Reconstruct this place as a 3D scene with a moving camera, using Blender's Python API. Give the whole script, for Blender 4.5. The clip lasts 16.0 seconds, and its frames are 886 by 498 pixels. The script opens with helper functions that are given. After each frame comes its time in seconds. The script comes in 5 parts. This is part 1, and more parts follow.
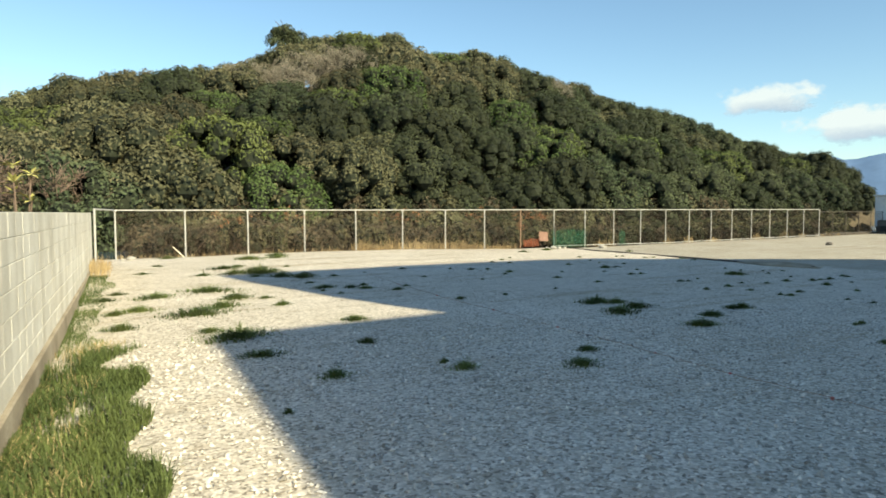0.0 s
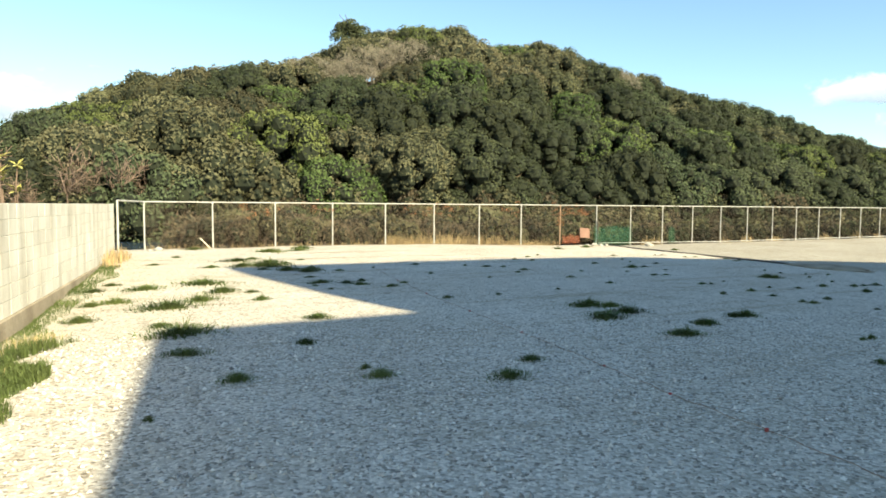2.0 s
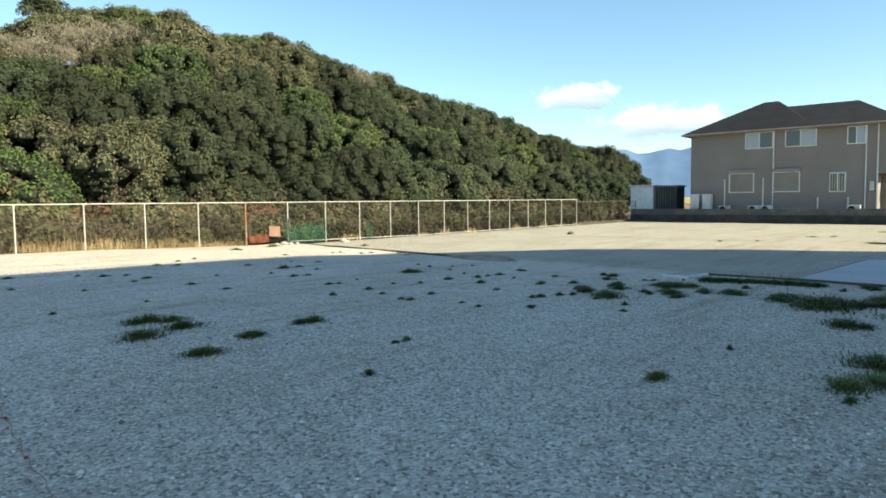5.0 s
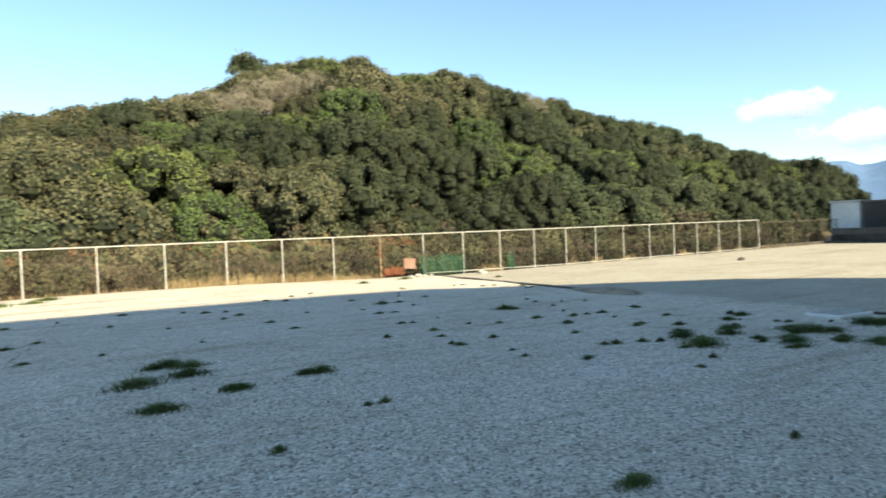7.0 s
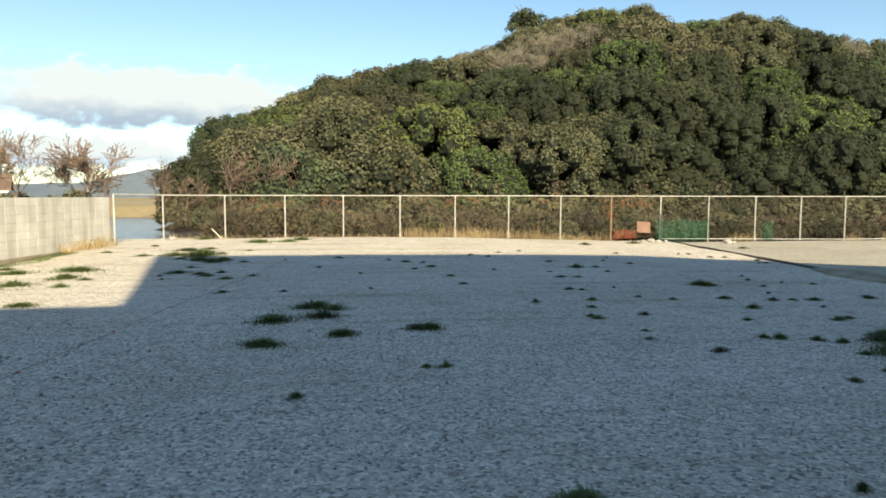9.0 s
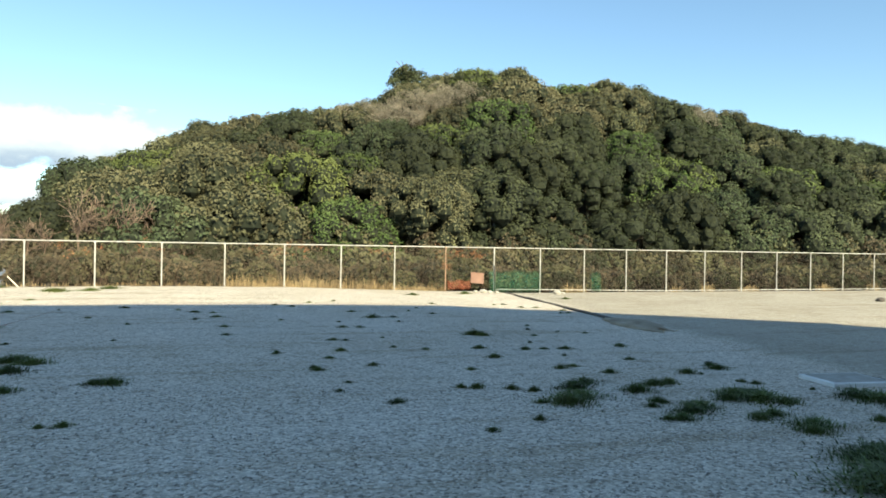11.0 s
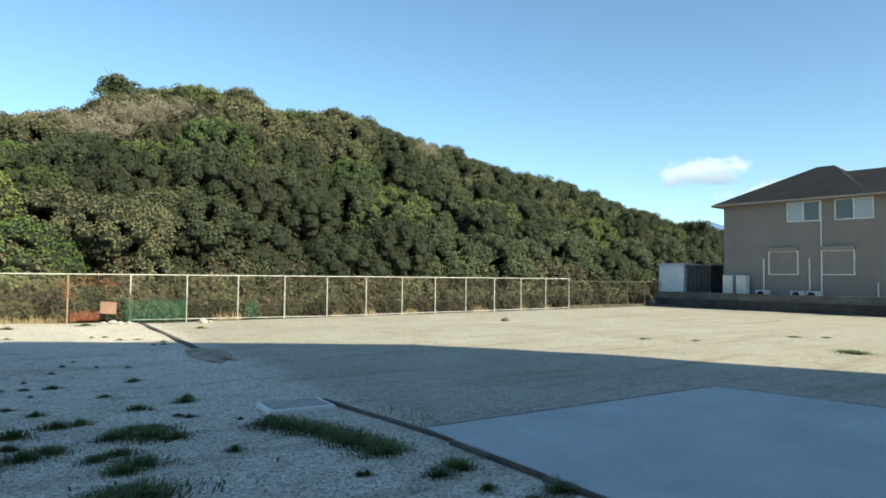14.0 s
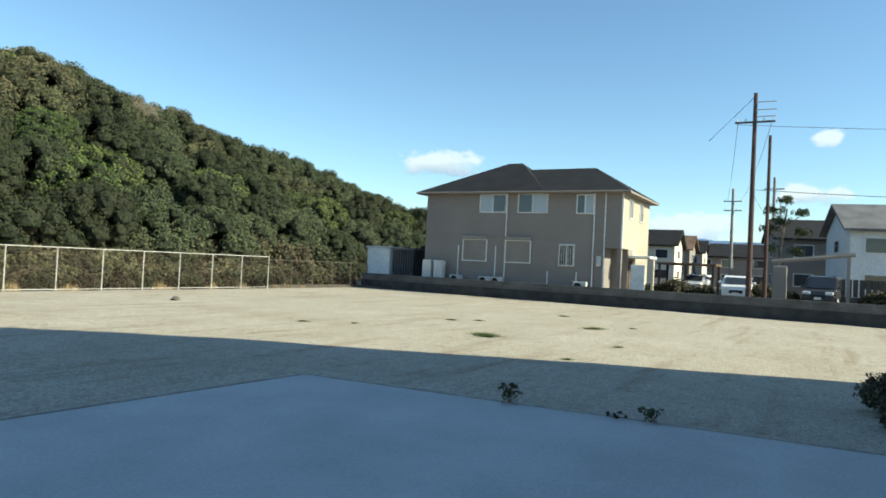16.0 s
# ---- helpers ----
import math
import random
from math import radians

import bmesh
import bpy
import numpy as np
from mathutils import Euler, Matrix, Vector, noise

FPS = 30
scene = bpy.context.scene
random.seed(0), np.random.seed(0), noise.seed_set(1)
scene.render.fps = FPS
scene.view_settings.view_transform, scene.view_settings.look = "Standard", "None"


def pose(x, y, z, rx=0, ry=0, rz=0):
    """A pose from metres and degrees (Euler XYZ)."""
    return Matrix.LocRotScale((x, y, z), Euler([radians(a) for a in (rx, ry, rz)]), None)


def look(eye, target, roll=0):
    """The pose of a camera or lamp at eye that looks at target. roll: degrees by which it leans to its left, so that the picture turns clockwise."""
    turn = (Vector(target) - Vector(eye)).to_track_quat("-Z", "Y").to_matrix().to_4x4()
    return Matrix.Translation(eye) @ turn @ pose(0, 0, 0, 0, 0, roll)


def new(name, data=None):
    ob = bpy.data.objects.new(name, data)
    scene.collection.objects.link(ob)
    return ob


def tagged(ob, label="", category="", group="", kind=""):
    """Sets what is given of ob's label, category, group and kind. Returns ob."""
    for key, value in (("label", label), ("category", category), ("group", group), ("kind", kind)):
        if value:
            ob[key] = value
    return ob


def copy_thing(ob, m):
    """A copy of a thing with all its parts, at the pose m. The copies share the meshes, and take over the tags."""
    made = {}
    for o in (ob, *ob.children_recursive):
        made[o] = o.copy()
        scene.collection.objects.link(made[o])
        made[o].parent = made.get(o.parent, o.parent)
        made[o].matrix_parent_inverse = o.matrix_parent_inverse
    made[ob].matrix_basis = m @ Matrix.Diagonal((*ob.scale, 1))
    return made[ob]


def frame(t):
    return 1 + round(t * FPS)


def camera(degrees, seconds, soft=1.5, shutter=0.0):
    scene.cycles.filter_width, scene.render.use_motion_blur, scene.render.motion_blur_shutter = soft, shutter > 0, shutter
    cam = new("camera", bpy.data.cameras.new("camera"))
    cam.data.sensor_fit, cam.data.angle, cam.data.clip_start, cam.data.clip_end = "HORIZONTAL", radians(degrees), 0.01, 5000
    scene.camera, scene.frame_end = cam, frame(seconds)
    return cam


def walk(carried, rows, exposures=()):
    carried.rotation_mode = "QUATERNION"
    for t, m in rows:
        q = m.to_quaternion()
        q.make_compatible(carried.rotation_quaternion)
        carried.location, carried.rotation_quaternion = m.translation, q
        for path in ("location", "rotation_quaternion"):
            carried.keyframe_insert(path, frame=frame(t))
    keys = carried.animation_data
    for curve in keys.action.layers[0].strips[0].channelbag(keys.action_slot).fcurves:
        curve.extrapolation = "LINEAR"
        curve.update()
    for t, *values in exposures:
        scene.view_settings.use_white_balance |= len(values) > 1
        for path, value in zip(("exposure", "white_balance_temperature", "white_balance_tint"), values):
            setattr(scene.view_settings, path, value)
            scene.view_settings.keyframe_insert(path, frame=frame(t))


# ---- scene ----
cam = camera(66.8, 16.0, soft=1.7, shutter=0.1)
PATH = [
    (0, (-3.479, -21.934, 1.553), (-2.333, -20.298, 1.443), -0.2),
    (0.5, (-3.068, -22.088, 1.56), (-1.732, -20.601, 1.494), 0.7),
    (1, (-2.69, -22.082, 1.55), (-1.204, -20.749, 1.437), 1.0),
    (1.5, (-2.366, -22.186, 1.547), (-1.145, -20.605, 1.454), 0.2),
    (2, (-1.984, -22.249, 1.57), (-1.014, -20.505, 1.442), 0.4),
    (2.5, (-1.591, -22.369, 1.589), (-0.394, -20.771, 1.47), 0.3),
    (3, (-1.127, -22.594, 1.625), (0.259, -21.154, 1.547), 0.6),
    (3.5, (-0.618, -22.646, 1.614), (0.922, -21.373, 1.536), 0.8),
    (6, (2.256, -23.351, 1.569), (3.761, -22.046, 1.395), -1.7),
    (6.5, (2.926, -23.456, 1.623), (4.524, -22.26, 1.498), -2.0),
    (7, (3.452, -23.445, 1.596), (4.555, -21.778, 1.551), -2.4),
    (7.5, (3.967, -23.358, 1.6), (4.253, -21.382, 1.478), -2.7),
    (8, (4.434, -23.549, 1.591), (4.365, -21.551, 1.535), 0.1),
    (8.5, (4.885, -23.759, 1.596), (5.089, -21.774, 1.47), 1.1),
    (9, (5.385, -23.897, 1.61), (5.728, -21.933, 1.454), 0.1),
    (9.5, (5.909, -23.899, 1.605), (6.481, -21.99, 1.428), 2.2),
    (12, (8.928, -24.683, 1.569), (9.635, -22.815, 1.669), -0.2),
    (12.5, (9.507, -24.966, 1.589), (10.332, -23.145, 1.67), -0.2),
    (13, (10.136, -25.268, 1.648), (11.072, -23.503, 1.739), 0.2),
    (13.5, (10.735, -25.703, 1.694), (11.915, -24.092, 1.802), 0.6),
    (14, (11.407, -25.822, 1.68), (12.67, -24.273, 1.762), 0.6),
    (14.5, (12.028, -26.078, 1.692), (13.315, -24.547, 1.685), 0.9),
    (15, (12.638, -26.393, 1.694), (14.071, -24.997, 1.69), 1.1),
    (15.3, (13.066, -26.561, 1.744), (14.588, -25.263, 1.757), 1.5),
    (15.5, (13.307, -26.707, 1.711), (14.92, -25.524, 1.753), 1.3),
    (16, (13.865, -26.928, 1.74), (15.609, -25.95, 1.783), 2.8),
]
EXPOSURE = [(0, 1.0, 6600, -3), (1, 1.24, 6600, -3), (2, 1.38, 6750, -3), (3.5, 1.28, 6450, -4), (6.5, 1.36, 6600, -3), (7.5, 1.5, 6900, 0), (8, 0.84, 6700, 0), (9, 1.0, 6800, 1), (9.5, 1.24, 6800, 1), (12, 1.17, 6250, -5), (14, 1.08, 6100, -5), (15, 1.18, 6300, -5), (16, 1.02, 6050, -5)]
walk(cam, [(t, look(eye, target, roll)) for t, eye, target, roll in PATH], EXPOSURE)


# ---- light ----
SUN_AZ = (0.170, -0.985)
SUN_EL = radians(30)
world = bpy.data.worlds.new("sky")
scene.world = world
world.use_nodes = True
wn = world.node_tree.nodes
sky = wn.new("ShaderNodeTexSky")
sky.sky_type = "NISHITA"
sky.sun_disc = False
sky.sun_elevation = SUN_EL
sky.sun_rotation = math.atan2(SUN_AZ[0], SUN_AZ[1])
sky.air_density = 1.0
sky.dust_density = 0.25
sky.ozone_density = 2.4
wn["Background"].inputs[1].default_value = 0.094
world.node_tree.links.new(sky.outputs[0], wn["Background"].inputs[0])
sun_data = bpy.data.lights.new("sun", "SUN")
sun_data.energy = 5.0
sun_data.angle = radians(0.55)
sun_data.color = (1.0, 0.845, 0.63)
sun = new("sun", sun_data)
sun.matrix_world = look((0, 0, 30), (-SUN_AZ[0] * math.cos(SUN_EL), -SUN_AZ[1] * math.cos(SUN_EL), 30 - math.sin(SUN_EL)))


# ---- materials ----
def material(name, c1, c2, scale=4.0, rough=0.85, bump=0.2, bscale=None, metal=0.0, rand=0.0, fine=None, island=0.0, spec=0.3, detail=6.0):
    """Two-scale noise colour, with optional shifts by object or by island, and noise bump."""
    m = bpy.data.materials.new(name)
    m.use_nodes = True
    nt = m.node_tree
    n, l = nt.nodes, nt.links
    b = n["Principled BSDF"]
    b.inputs["Roughness"].default_value = rough
    b.inputs["Metallic"].default_value = metal
    b.inputs["Specular IOR Level"].default_value = spec
    co = n.new("ShaderNodeTexCoord")
    geo = n.new("ShaderNodeNewGeometry")
    big = n.new("ShaderNodeTexNoise")
    big.inputs["Scale"].default_value = scale
    big.inputs["Detail"].default_value = detail
    l.new(geo.outputs["Position"], big.inputs["Vector"])
    ramp = n.new("ShaderNodeValToRGB")
    ramp.color_ramp.elements[0].position, ramp.color_ramp.elements[1].position = 0.32, 0.68
    ramp.color_ramp.elements[0].color, ramp.color_ramp.elements[1].color = (*c1, 1), (*c2, 1)
    l.new(big.outputs["Fac"], ramp.inputs[0])
    out = ramp.outputs[0]
    small = n.new("ShaderNodeTexNoise")
    small.inputs["Scale"].default_value = fine or scale * 14
    small.inputs["Detail"].default_value = 3
    l.new(geo.outputs["Position"], small.inputs["Vector"])
    hsv = n.new("ShaderNodeHueSaturation")
    l.new(out, hsv.inputs["Color"])
    val = n.new("ShaderNodeMapRange")
    val.inputs["To Min"].default_value, val.inputs["To Max"].default_value = 0.75, 1.25
    l.new(small.outputs["Fac"], val.inputs["Value"])
    v = val.outputs[0]
    for amount, source in ((rand, "object"), (island, "island")):
        if amount:
            r = n.new("ShaderNodeObjectInfo").outputs["Random"] if source == "object" else geo.outputs["Random Per Island"]
            mr = n.new("ShaderNodeMapRange")
            mr.inputs["To Min"].default_value, mr.inputs["To Max"].default_value = 1 - amount, 1 + amount
            l.new(r, mr.inputs["Value"])
            mu = n.new("ShaderNodeMath")
            mu.operation = "MULTIPLY"
            l.new(v, mu.inputs[0])
            l.new(mr.outputs[0], mu.inputs[1])
            v = mu.outputs[0]
    if rand > 0.3:
        hue = n.new("ShaderNodeMapRange")
        hue.inputs["To Min"].default_value, hue.inputs["To Max"].default_value = 0.472, 0.515
        mul = n.new("ShaderNodeMath")
        mul.operation = "FRACT"
        shift = n.new("ShaderNodeMath")
        shift.operation = "MULTIPLY"
        shift.inputs[1].default_value = 7.31
        l.new(n.new("ShaderNodeObjectInfo").outputs["Random"], shift.inputs[0])
        l.new(shift.outputs[0], mul.inputs[0])
        l.new(mul.outputs[0], hue.inputs["Value"])
        l.new(hue.outputs[0], hsv.inputs["Hue"])
    l.new(v, hsv.inputs["Value"])
    l.new(hsv.outputs[0], b.inputs["Base Color"])
    if bump:
        bn = n.new("ShaderNodeBump")
        bn.inputs["Strength"].default_value = bump
        bn.inputs["Distance"].default_value = 0.02
        bt = n.new("ShaderNodeTexNoise")
        bt.inputs["Scale"].default_value = bscale or scale * 10
        bt.inputs["Detail"].default_value = 4
        l.new(geo.outputs["Position"], bt.inputs["Vector"])
        l.new(bt.outputs["Fac"], bn.inputs["Height"])
        l.new(bn.outputs[0], b.inputs["Normal"])
    return m


def gravel_material(name):
    """Crushed stone, whiter west of the kerb line and sandier east of it, with stains, grit and wheel tracks."""
    m = bpy.data.materials.new(name)
    m.use_nodes = True
    nt = m.node_tree
    n, l = nt.nodes, nt.links
    b = n["Principled BSDF"]
    b.inputs["Roughness"].default_value = 0.95
    b.inputs["Specular IOR Level"].default_value = 0.15
    pos = n.new("ShaderNodeNewGeometry").outputs["Position"]

    def noise_of(scale, detail, rough=0.55, stretch=None):
        t = n.new("ShaderNodeTexNoise")
        t.inputs["Scale"].default_value, t.inputs["Detail"].default_value, t.inputs["Roughness"].default_value = scale, detail, rough
        src = pos
        if stretch:
            mp = n.new("ShaderNodeMapping")
            mp.inputs["Rotation"].default_value = (0, 0, stretch[0])
            mp.inputs["Scale"].default_value = (stretch[1], stretch[2], 1)
            l.new(pos, mp.inputs[0])
            src = mp.outputs[0]
        l.new(src, t.inputs["Vector"])
        return t.outputs["Fac"]

    def ramp_of(fac, stops):
        r = n.new("ShaderNodeValToRGB")
        e = r.color_ramp.elements
        e[0].position, e[0].color = stops[0][0], (*stops[0][1], 1)
        e[1].position, e[1].color = stops[-1][0], (*stops[-1][1], 1)
        for p, c in stops[1:-1]:
            e.new(p).color = (*c, 1)
        l.new(fac, r.inputs[0])
        return r.outputs[0]

    def mix_of(a, c, fac=None, blend="MULTIPLY"):
        x = n.new("ShaderNodeMix")
        x.data_type, x.blend_type = "RGBA", blend
        x.inputs[0].default_value = 1.0
        if fac:
            l.new(fac, x.inputs[0])
        l.new(a, x.inputs[6])
        l.new(c, x.inputs[7])
        return x.outputs[2]

    def math_of(op, a, c):
        x = n.new("ShaderNodeMath")
        x.operation = op
        for k, v in enumerate((a, c)):
            if isinstance(v, (int, float)):
                x.inputs[k].default_value = v
            else:
                l.new(v, x.inputs[k])
        return x.outputs[0]

    vor = n.new("ShaderNodeTexVoronoi")
    vor.inputs["Scale"].default_value = 40
    l.new(pos, vor.inputs["Vector"])
    sep = n.new("ShaderNodeSeparateColor")
    l.new(vor.outputs["Color"], sep.inputs[0])
    white = ramp_of(sep.outputs[0], [(0.0, (0.22, 0.192, 0.157)), (0.2, (0.46, 0.412, 0.34)), (0.6, (0.585, 0.527, 0.442)), (1.0, (0.80, 0.735, 0.635))])
    sandy = ramp_of(sep.outputs[0], [(0.0, (0.27, 0.242, 0.195)), (0.5, (0.40, 0.366, 0.30)), (1.0, (0.51, 0.47, 0.39))])
    xyz = n.new("ShaderNodeSeparateXYZ")
    l.new(pos, xyz.inputs[0])
    east = math_of("SUBTRACT", xyz.outputs["X"], math_of("MULTIPLY_ADD", xyz.outputs["Y"], 0.125))
    east = math_of("ADD", east, math_of("MULTIPLY", noise_of(0.9, 4), 1.2))
    edge = n.new("ShaderNodeMapRange")
    edge.interpolation_type = "SMOOTHSTEP"
    edge.inputs["From Min"].default_value, edge.inputs["From Max"].default_value = 18.4, 19.4
    l.new(east, edge.inputs["Value"])
    col = mix_of(white, sandy, edge.outputs[0], "MIX")
    col = mix_of(col, ramp_of(noise_of(0.35, 8, 0.65), [(0.3, (0.84, 0.82, 0.78)), (0.62, (1, 1, 1))]))
    col = mix_of(col, ramp_of(noise_of(3.2, 6, 0.7), [(0.33, (0.76, 0.74, 0.71)), (0.46, (1, 1, 1))]))
    col = mix_of(col, ramp_of(noise_of(1.0, 5, 0.6, (1.35, 0.12, 1.6)), [(0.34, (0.80, 0.77, 0.72)), (0.45, (1, 1, 1))]))
    l.new(col, b.inputs["Base Color"])
    inv = math_of("SUBTRACT", 1.0, vor.outputs["Distance"])
    normal = None
    for height, strength, dist in ((inv, 0.38, 0.014), (noise_of(13, 5, 0.7), 0.4, 0.03)):
        bn = n.new("ShaderNodeBump")
        bn.inputs["Strength"].default_value = strength
        bn.inputs["Distance"].default_value = dist
        l.new(height, bn.inputs["Height"])
        if normal:
            l.new(normal, bn.inputs["Normal"])
        normal = bn.outputs[0]
    l.new(normal, b.inputs["Normal"])
    return m


GRAVEL = gravel_material("gravel")
STONE = material("pebble_stone", (0.42, 0.39, 0.345), (0.62, 0.585, 0.525), 9, 0.9, 0.1, island=0.55)
SOIL = material("damp_soil", (0.07, 0.055, 0.035), (0.14, 0.11, 0.065), 0.6, 0.95, 0.6, fine=9)
CONCRETE = material("slab_concrete", (0.40, 0.41, 0.41), (0.50, 0.505, 0.50), 0.8, 0.8, 0.06, fine=30)
KERB = material("old_kerb_concrete", (0.06, 0.052, 0.044), (0.13, 0.115, 0.10), 2.5, 0.9, 0.4)
BLOCK = material("concrete_block", (0.55, 0.525, 0.46), (0.68, 0.655, 0.585), 1.6, 0.9, 0.25, fine=60, rand=0.06)
MORTAR = material("block_mortar", (0.25, 0.235, 0.20), (0.46, 0.44, 0.38), 1.1, 0.95, 0.2)
FOOTING = material("stained_footing", (0.23, 0.19, 0.135), (0.37, 0.32, 0.24), 1.8, 0.95, 0.5)
DARKWALL = material("very_dark_wall", (0.03, 0.03, 0.03), (0.065, 0.065, 0.062), 1.5, 0.9, 0.3)
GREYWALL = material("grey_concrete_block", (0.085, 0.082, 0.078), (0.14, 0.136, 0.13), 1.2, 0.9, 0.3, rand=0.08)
WHITEPIPE = material("white_painted_pipe", (0.32, 0.31, 0.29), (0.48, 0.47, 0.44), 3, 0.55, 0.05)
RUSTPIPE = material("rusted_pipe", (0.22, 0.13, 0.08), (0.40, 0.28, 0.20), 6, 0.8, 0.2)
DARKPIPE = material("dark_fence_pipe", (0.06, 0.055, 0.045), (0.12, 0.10, 0.08), 6, 0.7, 0.1)
WIRE = material("brown_fence_wire", (0.10, 0.075, 0.05), (0.17, 0.13, 0.09), 3, 0.7, 0.0)
GREENNET = material("green_plastic_net", (0.02, 0.11, 0.06), (0.03, 0.16, 0.09), 2, 0.6, 0.3)
REDNET = material("orange_plastic_net", (0.26, 0.075, 0.04), (0.36, 0.12, 0.065), 2, 0.7, 0.3)
PINKBOARD = material("faded_pink_board", (0.17, 0.095, 0.07), (0.23, 0.14, 0.105), 3, 0.8, 0.1)
BARK = material("grey_bark", (0.09, 0.075, 0.06), (0.20, 0.175, 0.145), 4, 0.9, 0.5)
TWIG = material("brown_twigs", (0.11, 0.075, 0.055), (0.20, 0.145, 0.11), 3, 0.9, 0.0, rand=0.25)
PALETWIG = material("pale_winter_twigs", (0.16, 0.14, 0.105), (0.26, 0.228, 0.175), 1, 0.9, 0.0, island=0.2)
LEAF_DARK = material("dark_evergreen_leaves", (0.036, 0.046, 0.025), (0.070, 0.082, 0.043), 0.25, 0.8, 0.0, rand=0.45, island=0.15, fine=2.0, spec=0.08)
LEAF_OLIVE = material("olive_leaves", (0.074, 0.076, 0.041), (0.130, 0.126, 0.068), 0.25, 0.8, 0.0, rand=0.36, island=0.15, fine=2.0, spec=0.08)
LEAF_BRIGHT = material("bright_green_leaves", (0.056, 0.080, 0.026), (0.100, 0.126, 0.045), 0.25, 0.8, 0.0, rand=0.31, island=0.15, fine=2.0, spec=0.08)
LEAF_BROWN = material("brown_autumn_leaves", (0.060, 0.048, 0.030), (0.115, 0.092, 0.056), 0.3, 0.8, 0.0, rand=0.3, island=0.4, fine=2.0)
LEAF_ORANGE = material("orange_autumn_leaves", (0.15, 0.07, 0.035), (0.26, 0.125, 0.06), 0.5, 0.8, 0.0, rand=0.2, island=0.4)
LEAF_YELLOW = material("yellow_green_large_leaves", (0.30, 0.28, 0.08), (0.45, 0.42, 0.15), 2, 0.5, 0.0, island=0.3)
# near-black green: the shade deep between leaves, put into the core colour
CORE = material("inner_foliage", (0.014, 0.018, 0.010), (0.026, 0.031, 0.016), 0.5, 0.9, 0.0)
GRASS = material("green_grass", (0.05, 0.078, 0.020), (0.125, 0.155, 0.046), 0.8, 0.7, 0.0, rand=0.25, island=0.35)
DRYGRASS = material("dry_straw_grass", (0.30, 0.22, 0.11), (0.48, 0.37, 0.20), 0.8, 0.8, 0.0, rand=0.15, island=0.3)
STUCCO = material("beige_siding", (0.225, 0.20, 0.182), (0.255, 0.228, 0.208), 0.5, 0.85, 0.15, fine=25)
CREAM = material("cream_stucco", (0.60, 0.54, 0.42), (0.70, 0.64, 0.52), 0.6, 0.85, 0.1)
WHITEWALL = material("white_wall", (0.62, 0.63, 0.62), (0.72, 0.73, 0.72), 0.5, 0.8, 0.05)
# the beige siding lightened, so the colour itself carries sun on the end wall
ENDWALL_LIT = material("sunlit_siding_tone", (0.36, 0.32, 0.25), (0.42, 0.375, 0.295), 0.6, 0.85, 0.1)
BRICKWALL = material("red_brown_tile_wall", (0.24, 0.15, 0.11), (0.31, 0.205, 0.155), 0.8, 0.8, 0.2)
TIMBER = material("dark_timber", (0.05, 0.035, 0.025), (0.10, 0.07, 0.05), 2, 0.8, 0.2)
ROOF_DARK = material("dark_slate_roof", (0.010, 0.010, 0.011), (0.020, 0.019, 0.020), 1.0, 0.75, 0.3)
ROOF_BROWN = material("brown_tile_roof", (0.10, 0.065, 0.045), (0.18, 0.12, 0.085), 0.8, 0.8, 0.3)
ROOF_GREY = material("grey_tile_roof", (0.10, 0.10, 0.105), (0.17, 0.17, 0.175), 0.8, 0.7, 0.3)
TRIM = material("white_window_trim", (0.66, 0.66, 0.64), (0.76, 0.76, 0.74), 3, 0.5, 0.02)
SHUTTER = material("beige_roller_shutter", (0.24, 0.215, 0.19), (0.29, 0.26, 0.23), 1, 0.6, 0.05)
METALBOX = material("pale_grey_enamel", (0.50, 0.50, 0.48), (0.60, 0.60, 0.58), 2, 0.5, 0.02)
POLE = material("red_brown_pole", (0.045, 0.027, 0.025), (0.08, 0.05, 0.045), 1.5, 0.75, 0.1)
POLEGREY = material("concrete_pole", (0.22, 0.21, 0.20), (0.32, 0.31, 0.30), 1.5, 0.85, 0.1)
BLACK = material("black_rubber", (0.015, 0.015, 0.015), (0.03, 0.03, 0.03), 5, 0.8, 0.1)
CARWHITE = material("white_car_paint", (0.70, 0.70, 0.70), (0.76, 0.76, 0.76), 1, 0.25, 0.0, spec=0.5)
CARDARK = material("dark_car_paint", (0.035, 0.037, 0.042), (0.05, 0.052, 0.058), 1, 0.25, 0.0, spec=0.5)
CHROME = material("headlight_glass", (0.6, 0.62, 0.65), (0.75, 0.77, 0.8), 5, 0.1, 0.0, spec=0.8)
REDPAINT = material("red_paint", (0.40, 0.03, 0.025), (0.52, 0.05, 0.04), 4, 0.6, 0.05)
RUBBLE = material("pale_rubble", (0.30, 0.285, 0.25), (0.42, 0.40, 0.36), 6, 0.9, 0.3)
FIELD = material("brown_far_bank", (0.22, 0.17, 0.09), (0.34, 0.27, 0.15), 0.1, 0.95, 0.2)
# distance haze is mixed into these two hill colours
MOUNT = material("hazed_wooded_hill", (0.10, 0.125, 0.15), (0.14, 0.165, 0.19), 0.02, 0.95, 0.0)
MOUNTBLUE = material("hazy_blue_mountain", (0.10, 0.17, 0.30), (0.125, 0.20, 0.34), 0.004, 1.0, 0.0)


def glass_dark(name, tint, rough=0.04):
    m = bpy.data.materials.new(name)
    m.use_nodes = True
    b = m.node_tree.nodes["Principled BSDF"]
    b.inputs["Base Color"].default_value = (*tint, 1)
    b.inputs["Roughness"].default_value = rough
    b.inputs["Specular IOR Level"].default_value = 0.8
    return m


